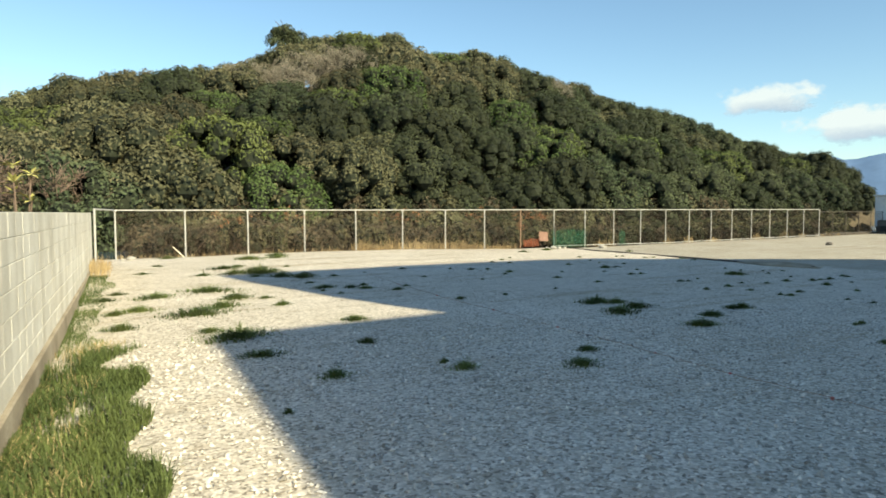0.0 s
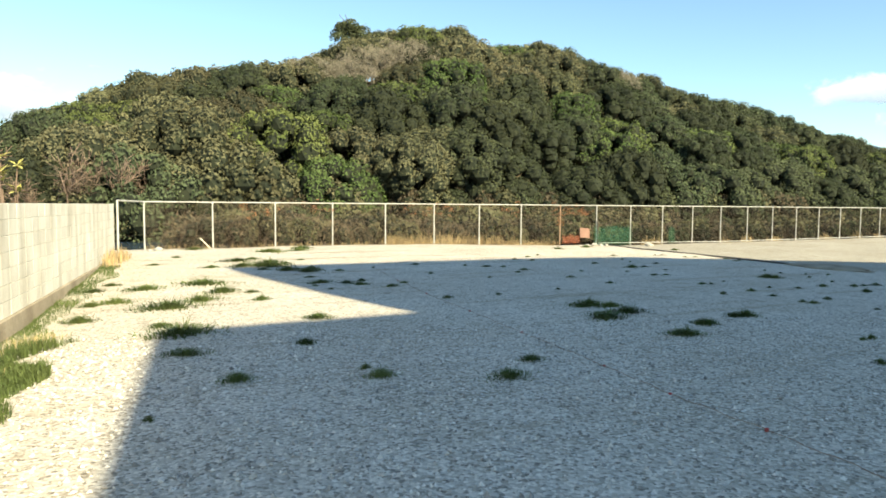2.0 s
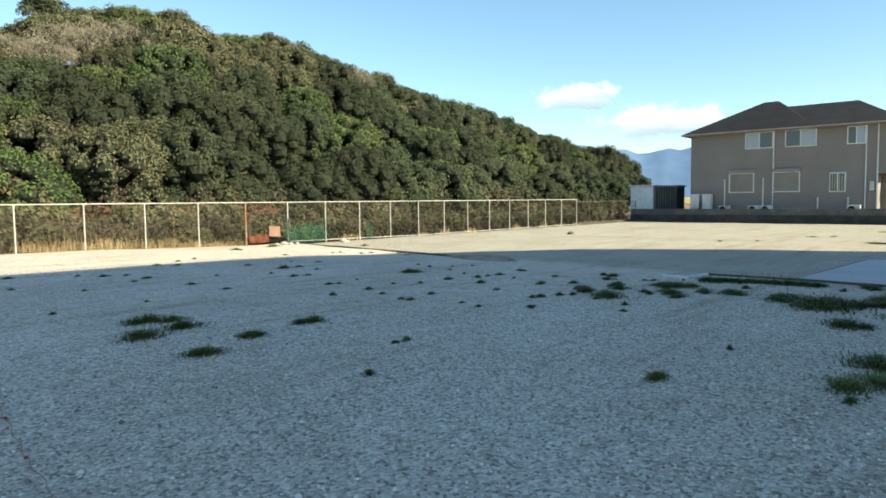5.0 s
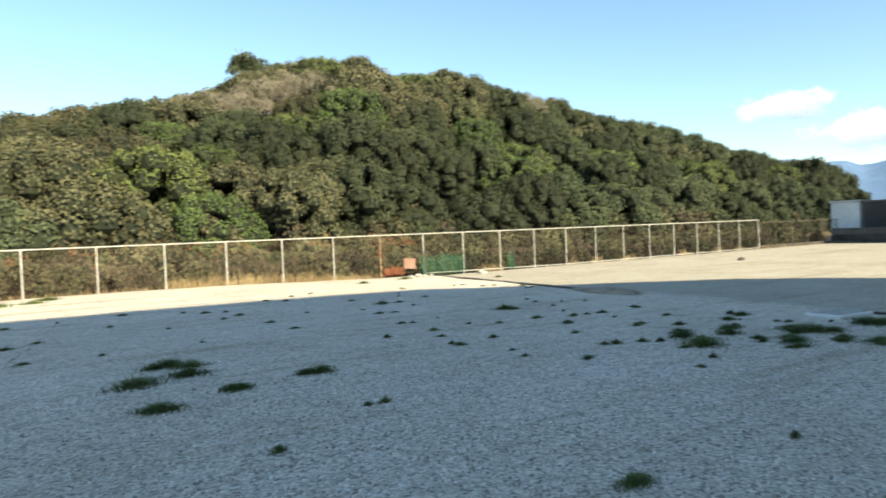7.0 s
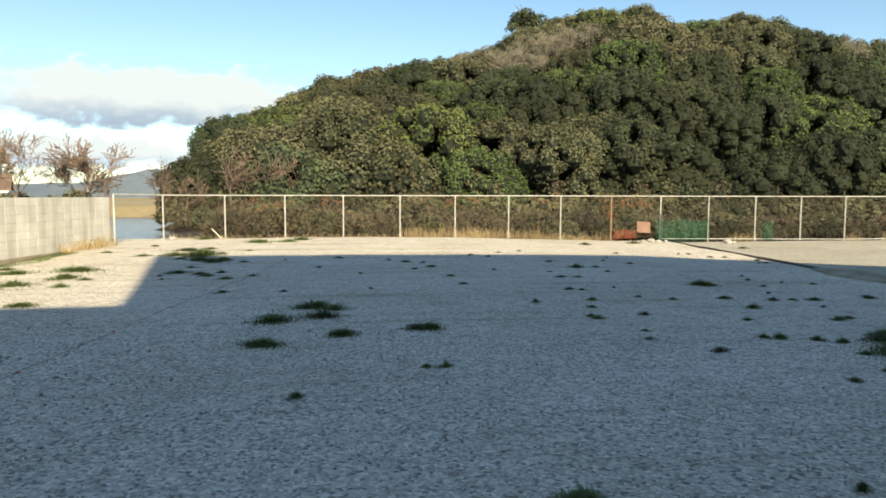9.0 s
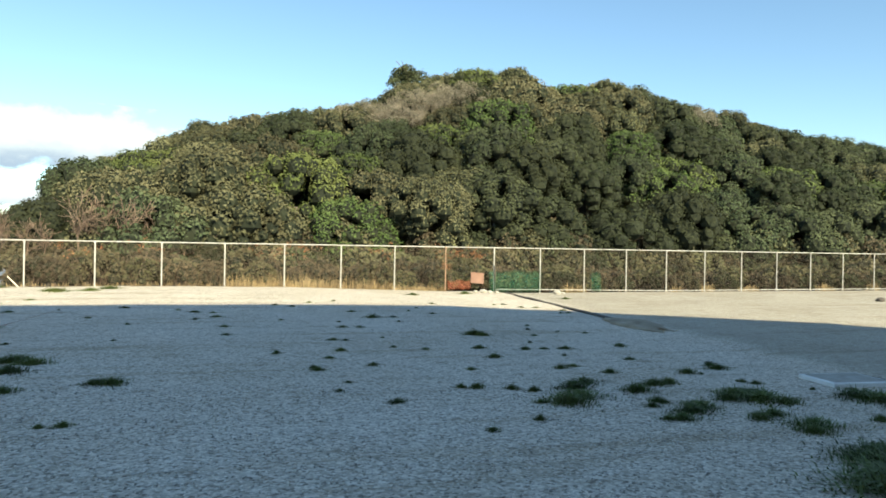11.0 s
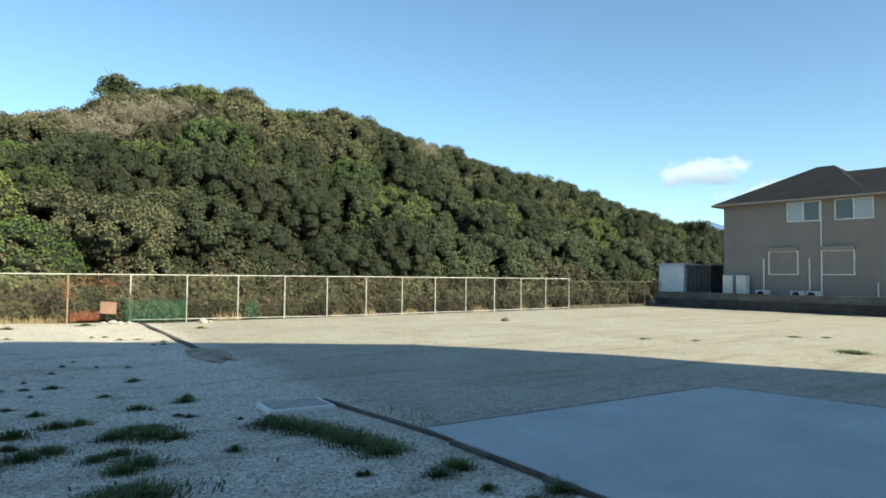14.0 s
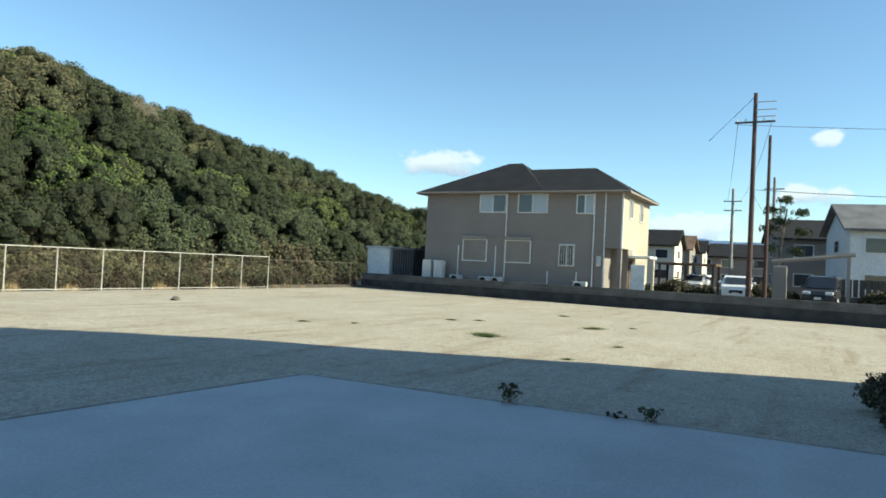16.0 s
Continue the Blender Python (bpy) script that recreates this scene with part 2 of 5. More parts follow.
GLASS = glass_dark("window_glass", (0.03, 0.035, 0.045))
CURTAIN = glass_dark("curtained_glass", (0.30, 0.33, 0.38), 0.08)
WATER = glass_dark("pond_water", (0.03, 0.05, 0.075), 0.16)
wb = WATER.node_tree.nodes.new("ShaderNodeBump")
wb.inputs["Strength"].default_value = 0.9
wb.inputs["Distance"].default_value = 0.12
wnz = WATER.node_tree.nodes.new("ShaderNodeTexNoise")
wnz.inputs["Scale"].default_value = 2.2
WATER.node_tree.links.new(WATER.node_tree.nodes.new("ShaderNodeNewGeometry").outputs["Position"], wnz.inputs["Vector"])
WATER.node_tree.links.new(wnz.outputs["Fac"], wb.inputs["Height"])
WATER.node_tree.links.new(wb.outputs[0], WATER.node_tree.nodes["Principled BSDF"].inputs["Normal"])


for net, hole in ((GREENNET, 0.78), (REDNET, 0.66)):
    nt = net.node_tree
    mixer, clear = nt.nodes.new("ShaderNodeMixShader"), nt.nodes.new("ShaderNodeBsdfTransparent")
    mixer.inputs[0].default_value = hole
    nt.links.new(nt.nodes["Principled BSDF"].outputs[0], mixer.inputs[1])
    nt.links.new(clear.outputs[0], mixer.inputs[2])
    nt.links.new(mixer.outputs[0], nt.nodes["Material Output"].inputs[0])


nt = BLOCK.node_tree
geo, mp, nz, rp, mx = (nt.nodes.new("ShaderNode" + k) for k in ("NewGeometry", "Mapping", "TexNoise", "ValToRGB", "Mix"))
mp.inputs["Scale"].default_value = (2.2, 2.2, 0.35)
nz.inputs["Scale"].default_value, nz.inputs["Detail"].default_value = 1.0, 5
rp.color_ramp.elements[0].position, rp.color_ramp.elements[0].color = 0.30, (0.74, 0.72, 0.68, 1)
rp.color_ramp.elements[1].position, rp.color_ramp.elements[1].color = 0.52, (1, 1, 1, 1)
mx.data_type, mx.blend_type = "RGBA", "MULTIPLY"
mx.inputs[0].default_value = 1.0
base_in = nt.nodes["Principled BSDF"].inputs["Base Color"]
nt.links.new(geo.outputs["Position"], mp.inputs[0])
nt.links.new(mp.outputs[0], nz.inputs["Vector"])
nt.links.new(nz.outputs["Fac"], rp.inputs[0])
nt.links.new(base_in.links[0].from_socket, mx.inputs[6])
nt.links.new(rp.outputs[0], mx.inputs[7])
nt.links.new(mx.outputs[2], base_in)


# ---- mesh helpers ----
def mesh_of(bm, mat, name, smooth=False):
    me = bpy.data.meshes.new(name)
    bm.normal_update()
    bm.to_mesh(me)
    bm.free()
    for m in mat if isinstance(mat, (list, tuple)) else (mat,):
        me.materials.append(m)
    if smooth:
        for p in me.polygons:
            p.use_smooth = True
    return me


def part(name, bm, mat, parent, label="", smooth=False):
    ob = new(name, mesh_of(bm, mat, name, smooth))
    ob.parent = parent
    if label:
        tagged(ob, label=label)
    return ob


def thing(name, label, category, group="", kind="", bm=None, mat=None, at=None, smooth=False):
    ob = new(name, mesh_of(bm, mat, name, smooth) if bm else None)
    if at is not None:
        ob.matrix_world = at
    return tagged(ob, label, category, group, kind)


def box(bm, x0, x1, y0, y1, z0, z1, bevel=0.0):
    made = bmesh.ops.create_cube(bm, size=1, matrix=Matrix.LocRotScale(((x0 + x1) / 2, (y0 + y1) / 2, (z0 + z1) / 2), None, (x1 - x0, y1 - y0, z1 - z0)))
    if bevel:
        edges = list({e for v in made["verts"] for e in v.link_edges})
        bmesh.ops.bevel(bm, geom=edges, offset=bevel, segments=1, affect="EDGES")
    return bm


def B(x0, x1, y0, y1, z0, z1, bevel=0.0):
    return box(bmesh.new(), x0, x1, y0, y1, z0, z1, bevel)


def rod(bm, a, b, r0, r1=None, n=8):
    a, b = Vector(a), Vector(b)
    r1 = r0 if r1 is None else r1
    q = (b - a).to_track_quat("Z", "Y")
    rings = []
    for p, r in ((a, r0), (b, r1)):
        rings.append([bm.verts.new(p + q @ Vector((r * math.cos(2 * math.pi * i / n), r * math.sin(2 * math.pi * i / n), 0))) for i in range(n)])
    for i in range(n):
        bm.faces.new((rings[0][i], rings[0][(i + 1) % n], rings[1][(i + 1) % n], rings[1][i]))
    if n > 3:
        bm.faces.new(rings[0][::-1])
        bm.faces.new(rings[1])
    return bm


def prism(bm, outline, y0, y1, axis="y"):
    """A polygon of (x, z) pushed along y (or of (y, z) along x)."""
    put = (lambda u, w, z: (u, w, z)) if axis == "y" else (lambda u, w, z: (w, u, z))
    a = [bm.verts.new(put(u, y0, z)) for u, z in outline]
    b = [bm.verts.new(put(u, y1, z)) for u, z in outline]
    bm.faces.new(a)
    bm.faces.new(b[::-1])
    for i in range(len(a)):
        j = (i + 1) % len(a)
        bm.faces.new((a[j], a[i], b[i], b[j]))
    bmesh.ops.recalc_face_normals(bm, faces=bm.faces)
    return bm


def smooth01(t):
    t = max(0.0, min(1.0, t))
    return t * t * (3 - 2 * t)


def table(rows, x):
    if x <= rows[0][0]:
        return rows[0][1]
    for (a, u), (b, v) in zip(rows, rows[1:]):
        if x <= b:
            return u + (v - u) * (x - a) / (b - a)
    return rows[-1][1]


# ---- ground ----
RIDGE = [(-10.5, 3), (-9, 8), (-6.5, 12.6), (2, 16.2), (7, 18.3), (15, 19.9), (20, 21.4), (29, 24.0), (36, 27.4), (44, 29.0), (56, 28.0), (61, 28.8), (72, 27.8), (85, 25.8), (97, 24.0), (111, 23.0), (123, 21.0), (145, 17.5), (160, 14.5), (175, 8)]


def canopy(x, y):
    """Height of the tree tops over the wooded mound."""
    r = table(RIDGE, x)
    u = max(0.0, (y - 35.0) / 31.0)
    if y > 66:
        u = max(0.0, 1 - (y - 66) / 45)
    edge = min(7.5, r)
    return edge + (r - edge) * min(1.0, u) ** 0.85


def kerb_x(y):
    return 18.3 + 0.125 * y


def wall_x(y):
    return -1.12 + 0.172 * (y + 2.75)


def lot_z(x, y):
    z = -0.15 * smooth01((x - 5) / 15)
    w = 0.12 + 2.2 * smooth01((-9.2 - y) / 2.5)
    left = 1 - smooth01((x - kerb_x(y) + w) / (2 * w))
    z += (0.16 * smooth01((y + 11) / 9) * (1 - 0.6 * smooth01((x - 8) / 9))) * left
    z -= 0.11 * smooth01((-7 - y) / 6) * smooth01((wall_x(y) + 1.1 - x) / 1.2)
    z += 0.018 * noise.noise((x * 0.5, y * 0.5, 0.3)) + 0.008 * noise.noise((x * 2.1, y * 2.1, 4))
    return z


def ground_z(x, y):
    if y <= 0.3:
        z = lot_z(x, y)
        z += (0.35 - z) * smooth01((x - 51.0) / 0.5)
        if x < wall_x(min(y, -2.0)) - 0.2 and y < -2.5:
            z = -0.05
        return z
    z = lot_z(x, 0) - 0.35 * smooth01(y / 3) - 2.2 * smooth01((y - 3.5) / 5)
    mx = smooth01((x + 12) / 8) * (1 - smooth01((x - 165) / 15))
    mound = (canopy(x, y) - 7.5) * smooth01((y - 31) / 5) * mx
    if y > 31 and mound > 0:
        z = max(z, z + (mound + 2.6) * smooth01((y - 31) / 4) * mx)
    bank = smooth01((y - 70) / 6) * (1 - mx)
    z += 2.6 * bank + 2.6 * smooth01((-x - 45) / 20) * (1 - bank) + 2.4 * smooth01((x - 165) / 15) * (1 - smooth01((y - 3) / 3) * 0)
    return min(z, 40)


def grid_axis(stops):
    out = []
    for (a, step), (b, _) in zip(stops, stops[1:]):
        k = max(1, round((b - a) / step))
        out += [a + (b - a) * i / k for i in range(k)]
    return out + [stops[-1][0]]


GX = grid_axis([(-3000, 900), (-300, 60), (-60, 6), (-8, 0.5), (24, 1.0), (53, 2.5), (70, 8), (200, 100), (400, 800), (3200, 1)])
GY = grid_axis([(-3000, 900), (-300, 60), (-60, 6), (-30, 0.5), (0.3, 0.45), (3, 1), (10, 3), (28, 1.5), (40, 5), (120, 40), (400, 800), (3200, 1)])
gv, gf, gm = [], [], []
for y in GY:
    for x in GX:
        gv.append((x, y, ground_z(x, y)))
nx = len(GX)
for j in range(len(GY) - 1):
    for i in range(nx - 1):
        gf.append((j * nx + i, j * nx + i + 1, (j + 1) * nx + i + 1, (j + 1) * nx + i))
        cx, cy = (GX[i] + GX[i + 1]) / 2, (GY[j] + GY[j + 1]) / 2
        lot = cy < 0.3 and cy > -60 and cx < 51.2 and cx > wall_x(min(cy, -2.7)) - 0.3
        gm.append(0 if lot else 1 if cy < 9 or (cy < 120 and -12 < cx < 170) else 2)
gme = bpy.data.meshes.new("ground")
gme.from_pydata(gv, [], gf)
for m in (GRAVEL, SOIL, FIELD):
    gme.materials.append(m)
gme.polygons.foreach_set("material_index", gm)
gme.polygons.foreach_set("use_smooth", [True] * len(gf))
tagged(new("ground", gme), "pale crushed gravel lot with earth beyond", "ground", kind="structure")

bm = bmesh.new()
for vs in (((-60, 5), (165, 5), (165, 33), (-60, 33)), ((-60, 33), (-7, 33), (-7, 73), (-60, 73))):
    bm.faces.new([bm.verts.new((x, y, -1.25)) for x, y in vs])
thing("water", "still dark moat water reflecting the sky", "water", kind="structure", bm=bm, mat=WATER)


# ---- fence ----
TOP = 1.635
BASE = [(0, 0.10), (4, 0.20), (8, 0.19), (10, 0.15), (16, 0.02), (18, -0.06), (26, -0.15), (42, -0.12)]
fence = thing("fence", "white pipe fence with rusty brown chain-link netting round the lot", "fence")
for i in range(22):
    x = 2.0 * i
    zb = table(BASE, x) - 0.25
    bm = rod(bmesh.new(), (x, 0, zb), (x, 0, TOP - 0.02), 0.024, n=10)
    rod(bm, (x, 0, TOP - 0.05), (x, 0, TOP + 0.012), 0.036, n=10)
    part("post", bm, RUSTPIPE if i == 8 else WHITEPIPE, fence, "post gone brown with rust" if i == 8 else "", smooth=False)
    if i == 9:
        part("post", rod(bmesh.new(), (x + 0.02, -0.06, zb), (x + 0.02, -0.06, 0.95), 0.03, n=8), DARKPIPE, fence, "short dark stake tied beside a post")
    if i < 21:
        bm = rod(bmesh.new(), (x, 0, TOP), (x + 2.0, 0, TOP), 0.020, n=8)
        part("top_rail", bm, WHITEPIPE, fence)
        if i >= 9:
            rod_b = rod(bmesh.new(), (x, 0, table(BASE, x) + 0.07), (x + 2.0, 0, table(BASE, x + 2) + 0.07), 0.018, n=6)
            part("bottom_rail", rod_b, WHITEPIPE, fence)
bm = rod(bmesh.new(), (-0.86, -2.36, -0.2), (-0.86, -2.36, TOP + 0.03), 0.028, n=10)
part("post", bm, WHITEPIPE, fence)
part("top_rail", rod(bmesh.new(), (-0.86, -2.36, TOP + 0.02), (0, 0, TOP), 0.024, n=8), WHITEPIPE, fence)


def netting(x0, x1, zlow, zhigh, y, pitch, r):
    """Crossing slanted wires, as thin three-sided rods, in one mesh."""
    vs, fs = [], []
    h = zhigh - zlow
    k = int((x1 - x0 + h) / pitch)
    for s in (1, -1):
        for i in range(k):
            xa = x0 - h + i * pitch if s > 0 else x0 + i * pitch
            a, b = (xa, zlow), (xa + s * h, zhigh)
            ta = max(0.0, min(1.0, ((x0 if s > 0 else x1) - xa) / (s * h))) if (s > 0 and xa < x0) or (s < 0 and xa > x1) else 0.0
            tb = min(1.0, max(0.0, ((x1 if s > 0 else x0) - xa) / (s * h)))
            if tb - ta < 0.02:
                continue
            p, q = (xa + s * h * ta, zlow + h * ta), (xa + s * h * tb, zlow + h * tb)
            o = len(vs)
            for (x, z) in (p, q):
                for dx, dy in ((r, 0), (-r / 2, r * 0.87), (-r / 2, -r * 0.87)):
                    vs.append((x + dx, y + dy + s * 0.002, z))
            fs += [(o, o + 1, o + 4, o + 3), (o + 1, o + 2, o + 5, o + 4), (o + 2, o, o + 3, o + 5)]
    me = bpy.data.meshes.new("netting")
    me.from_pydata(vs, [], fs)
    return me


for x0, x1, lo in ((0, 10, 0.15), (10, 18, 0.05), (18, 42, -0.12)):
    me = netting(x0, x1, lo, TOP - 0.03, 0.03, 0.062, 0.003)
    me.materials.append(WIRE)
    ob = new("netting", me)
    ob.parent = fence
    tagged(ob, "rusty brown chain-link wire", kind="stuff")

# dark fence that goes on to the neighbour's wall
fence2 = thing("fence", "low dark wire fence going on past the white one", "fence")
for i in range(5):
    x = 44.0 + 1.9 * i
    part("post", rod(bmesh.new(), (x, 0.1, -0.5), (x, 0.1, 1.5), 0.025, n=6), DARKPIPE, fence2)
part("top_rail", rod(bmesh.new(), (42.1, 0.1, 1.48), (51.6, 0.1, 1.48), 0.02, n=6), DARKPIPE, fence2)
me = netting(42.1, 51.6, -0.2, 1.45, 0.12, 0.09, 0.003)
me.materials.append(WIRE)
ob = new("netting", me)
ob.parent = fence2
tagged(ob, "dark chain-link wire", kind="stuff")
bm = B(42.3, 51.4, 0.35, 0.75, -0.6, 0.02, 0.02)
thing("kerb", "dark weathered concrete kerb under the wire fence", "kerb", bm=bm, mat=KERB)


def hung_net(name, x0, x1, z0, z1, y, mat, label):
    """A sagging plastic sheet tied to the fence."""
    bm = bmesh.new()
    rows = []
    for j in range(7):
        rows.append([])
        for i in range(15):
            u, w = i / 14, j / 6
            x = x0 + (x1 - x0) * u
            z = z0 + (z1 - z0) * w - (0.05 * math.sin(u * 9.2) + 0.07 * math.sin(u * math.pi)) * w
            rows[-1].append(bm.verts.new((x, y - 0.03 * math.sin(u * 14 + w * 3) - 0.04 * (1 - w), z)))
    for j in range(6):
        for i in range(14):
            bm.faces.new((rows[j][i], rows[j][i + 1], rows[j + 1][i + 1], rows[j + 1][i]))
    bmesh.ops.solidify(bm, geom=bm.faces[:], thickness=0.006)
    return thing(name, label, "netting", bm=bm, mat=mat, smooth=True)


hung_net("plastic_net", 16.05, 17.0, 0.02, 0.42, -0.06, REDNET, "orange plastic net tied low on the fence")
hung_net("plastic_net", 17.75, 20.0, -0.10, 0.80, -0.07, GREENNET, "green plastic windbreak net tied on the fence")
hung_net("plastic_net", 22.3, 22.75, -0.12, 0.75, -0.05, GREENNET, "narrow green plastic net tied on the fence")
bm = B(-0.27, 0.27, -0.015, 0.015, 0, 0.42, 0.005)
thing("board", "faded pink board leaning on the fence", "board", bm=bm, mat=PINKBOARD, at=pose(17.25, -0.12, 0.25, -8, 4, 0))

# ---- kerb between the two lots, slab, cover ----
kerb = thing("kerb_line", "half-buried dark concrete kerb between two gravel lots", "kerb")
y = -0.6
while y > -9.3:
    L = 1.2
    bm = B(-0.07, 0.07, -L / 2 + 0.006, L / 2 - 0.006, -0.25, 0.0, 0.012)
    o = part("kerb_stone", bm, KERB, kerb)
    yy = y - L / 2
    sink = 0.05 - 0.004 * (-yy)
    o.matrix_world = pose(kerb_x(yy), yy, lot_z(kerb_x(yy) + 0.4, yy) + 0.045 + sink, 0.4, random.uniform(-2, 2), -7.1 + random.uniform(-0.5, 0.5))
    y -= L
y = -17.2
while y > -31:
    L = 1.5
    bm = B(-0.035, 0.035, -L / 2 + 0.004, L / 2 - 0.004, -0.25, 0.0, 0.01)
    o = part("kerb_stone", bm, KERB, kerb)
    yy = y - L / 2
    o.matrix_world = pose(16.22 + 0.11 * (yy + 19.5) * (1 if yy < -19.5 else 0.1), yy, -0.085, 0, 0, -5 if yy < -19.5 else -1)
    y -= L

slab_pts = [(16.25, -19.6), (21.95, -20.05), (22.5, -27.6), (22.8, -31.5), (14.85, -31.5)]
bm = bmesh.new()
vs = [bm.verts.new((x, y, -0.075)) for x, y in slab_pts]
f = bm.faces.new(vs)
r = bmesh.ops.extrude_face_region(bm, geom=[f])
for v in r["geom"]:
    if isinstance(v, bmesh.types.BMVert):
        v.co.z -= 0.35
bmesh.ops.recalc_face_normals(bm, faces=bm.faces)
thing("slab", "smooth pale concrete slab set in gravel", "concrete slab", kind="structure", bm=bm, mat=CONCRETE)
rim = thing("slab_edging", "raw concrete edging round the slab", "edging")
for (a, b) in zip(slab_pts[:3], slab_pts[1:4]):
    a, b = Vector((*a, 0)), Vector((*b, 0))
    d = (b - a)
    k = max(1, round(d.length / 2))
    for i in range(k):
        p = a + d * ((i + 0.5) / k)
        bm = B(-d.length / k / 2 + 0.004, d.length / k / 2 - 0.004, 0.0, 0.06, -0.3, -0.052, 0.008)
        o = part("edging", bm, RUBBLE, rim)
        o.matrix_world = pose(p.x, p.y, 0.0, 0, 0, math.degrees(math.atan2(d.y, d.x)))
cover = thing("drain_cover", "pale concrete drain cover flush with the gravel", "drain cover")
o = part("frame", B(-0.45, 0.45, -0.33, 0.33, -0.2, 0.0, 0.01), TRIM, cover, "bleached pale rim")
o2 = part("lid", B(-0.4, 0.4, -0.28, 0.28, -0.05, 0.008, 0.01), RUBBLE, cover)
cover.matrix_world = pose(15.68, -17.45, -0.062, 0, 0, -8)

# ---- neighbour's retaining wall ----
wallr = thing("wall_east", "low grey block wall on a very dark footing", "wall", kind="structure")
WE = [(51.4, 0.4), (50.6, -7.5), (50.3, -15), (49.7, -23.5), (49.0, -31), (48.3, -40)]
for (x0, y0), (x1, y1) in zip(WE, WE[1:]):
    a = math.degrees(math.atan2(y1 - y0, x1 - x0))
    L = math.hypot(x1 - x0, y1 - y0)
    mid = ((x0 + x1) / 2, (y0 + y1) / 2)
    o = part("footing", B(-L / 2 - 0.03, L / 2 + 0.03, -0.02, 0.3, -0.5, 0.42, 0.01), DARKWALL, wallr, "very dark footing")
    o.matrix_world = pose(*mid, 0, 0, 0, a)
    k = int(L / 0.6)
    for c in range(k):
        for row in range(2):
            s = L / k
            u = -L / 2 + s * (c + 0.5) + (0.0 if row else 0.0)
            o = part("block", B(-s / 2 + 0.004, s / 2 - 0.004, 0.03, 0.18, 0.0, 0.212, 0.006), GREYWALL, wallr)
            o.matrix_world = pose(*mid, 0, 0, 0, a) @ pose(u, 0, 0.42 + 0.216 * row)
    bm = B(-L / 2, L / 2, 0.05, 0.165, 0.3, 0.84)
    o = part("mortar", bm, MORTAR, wallr)
    o.matrix_world = pose(*mid, 0, 0, 0, a)


# ---- houses ----
def window(parent, w, h, m, sliding=True, grille=False, curtain=0):
    """A framed window in the x-z plane facing -y, placed by m."""
    fr = bmesh.new()
    t = 0.06
    box(fr, -w / 2 - t, w / 2 + t, -0.05, 0.03, h / 2, h / 2 + t)
    box(fr, -w / 2 - t, w / 2 + t, -0.06, 0.03, -h / 2 - t, -h / 2)
    box(fr, -w / 2 - t, -w / 2, -0.05, 0.03, -h / 2, h / 2)
    box(fr, w / 2, w / 2 + t, -0.05, 0.03, -h / 2, h / 2)
    if sliding:
        box(fr, -0.035, 0.035, -0.045, 0.02, -h / 2, h / 2)
    win = part("window", fr, TRIM, parent)
    win.matrix_world = m
    for s in (-1, 1):
        p = part("pane", B(-w / 4 + 0.02, w / 4 - 0.02, -0.012, 0.0, -h / 2 + 0.01, h / 2 - 0.01), CURTAIN if curtain == s else GLASS, win)
        p.matrix_basis = pose(s * w / 4, 0, 0)
    if grille:
        g = bmesh.new()
        for i in range(7):
            rod(g, (-w / 2 + w * i / 6, -0.12, -h / 2 - 0.05), (-w / 2 + w * i / 6, -0.12, h / 2 + 0.05), 0.012, n=5)
        for z in (-h / 2, h / 2):
            box(g, -w / 2 - 0.03, w / 2 + 0.03, -0.14, -0.05, z - 0.02, z + 0.02)
        part("grille", g, TRIM, win)
    return win


FAC = lambda y, z, out=0.0: pose(52.5 - out, y, z, 0, 0, -90)
house = thing("house", "two-storey beige house with a dark hipped roof and white windows", "house")
Z0, ZE = 0.35, 6.30
YN, YS, XF, XB = -3.9, -17.0, 52.5, 59.2
bm = bmesh.new()
box(bm, XF, XB, -16.0, YN, Z0, ZE)
box(bm, XF, XB, YS, -16.0, 3.1, ZE)
box(bm, XF + 1.6, XB, YS, -16.0, Z0, 3.1)
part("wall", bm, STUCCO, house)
part("column", B(XF, XF + 0.22, YS, YS + 0.22, Z0, 3.1, 0.01), STUCCO, house)
part("band", B(XF - 0.02, XF, -16.0, YN, 3.55, 3.62), STUCCO, house)
for z in np.arange(Z0 + 0.45, ZE - 0.1, 0.455):
    part("siding_joint", B(XF - 0.006, XF, YS if z > 3.1 else -16.0, YN, z, z + 0.012), STUCCO, house)
# roof: two hips that meet
OV = 0.55
bm = bmesh.new()
def hip(bm, x0, x1, y0, y1, z, ridge_z, ya, yb, xr):
    c = [bm.verts.new(p) for p in ((x0, y0, z), (x1, y0, z), (x1, y1, z), (x0, y1, z))]
    r = [bm.verts.new((xr, ya, ridge_z)), bm.verts.new((xr, yb, ridge_z))]
    bm.faces.new((c[0], c[1], r[0]))
    bm.faces.new((c[1], c[2], r[1], r[0]))
    bm.faces.new((c[2], c[3], r[1]))
    bm.faces.new((c[3], c[0], r[0], r[1]))
    bm.faces.new(c[::-1])
hip(bm, XF - OV, XB + OV, YS - OV, YN + OV, ZE + 0.1, 8.32, -14.3, -7.4, 55.9)
hip(bm, XF - OV + 0.01, XB + OV - 0.01, -12.4, YN + OV - 0.01, ZE + 0.108, 8.85, -9.0, -8.0, 56.4)
part("roof", bm, ROOF_DARK, house)
bm = bmesh.new()
box(bm, XF - OV + 0.03, XB + OV - 0.03, YS - OV + 0.03, YN + OV - 0.03, ZE - 0.02, ZE + 0.095)
part("eave", bm, STUCCO, house)
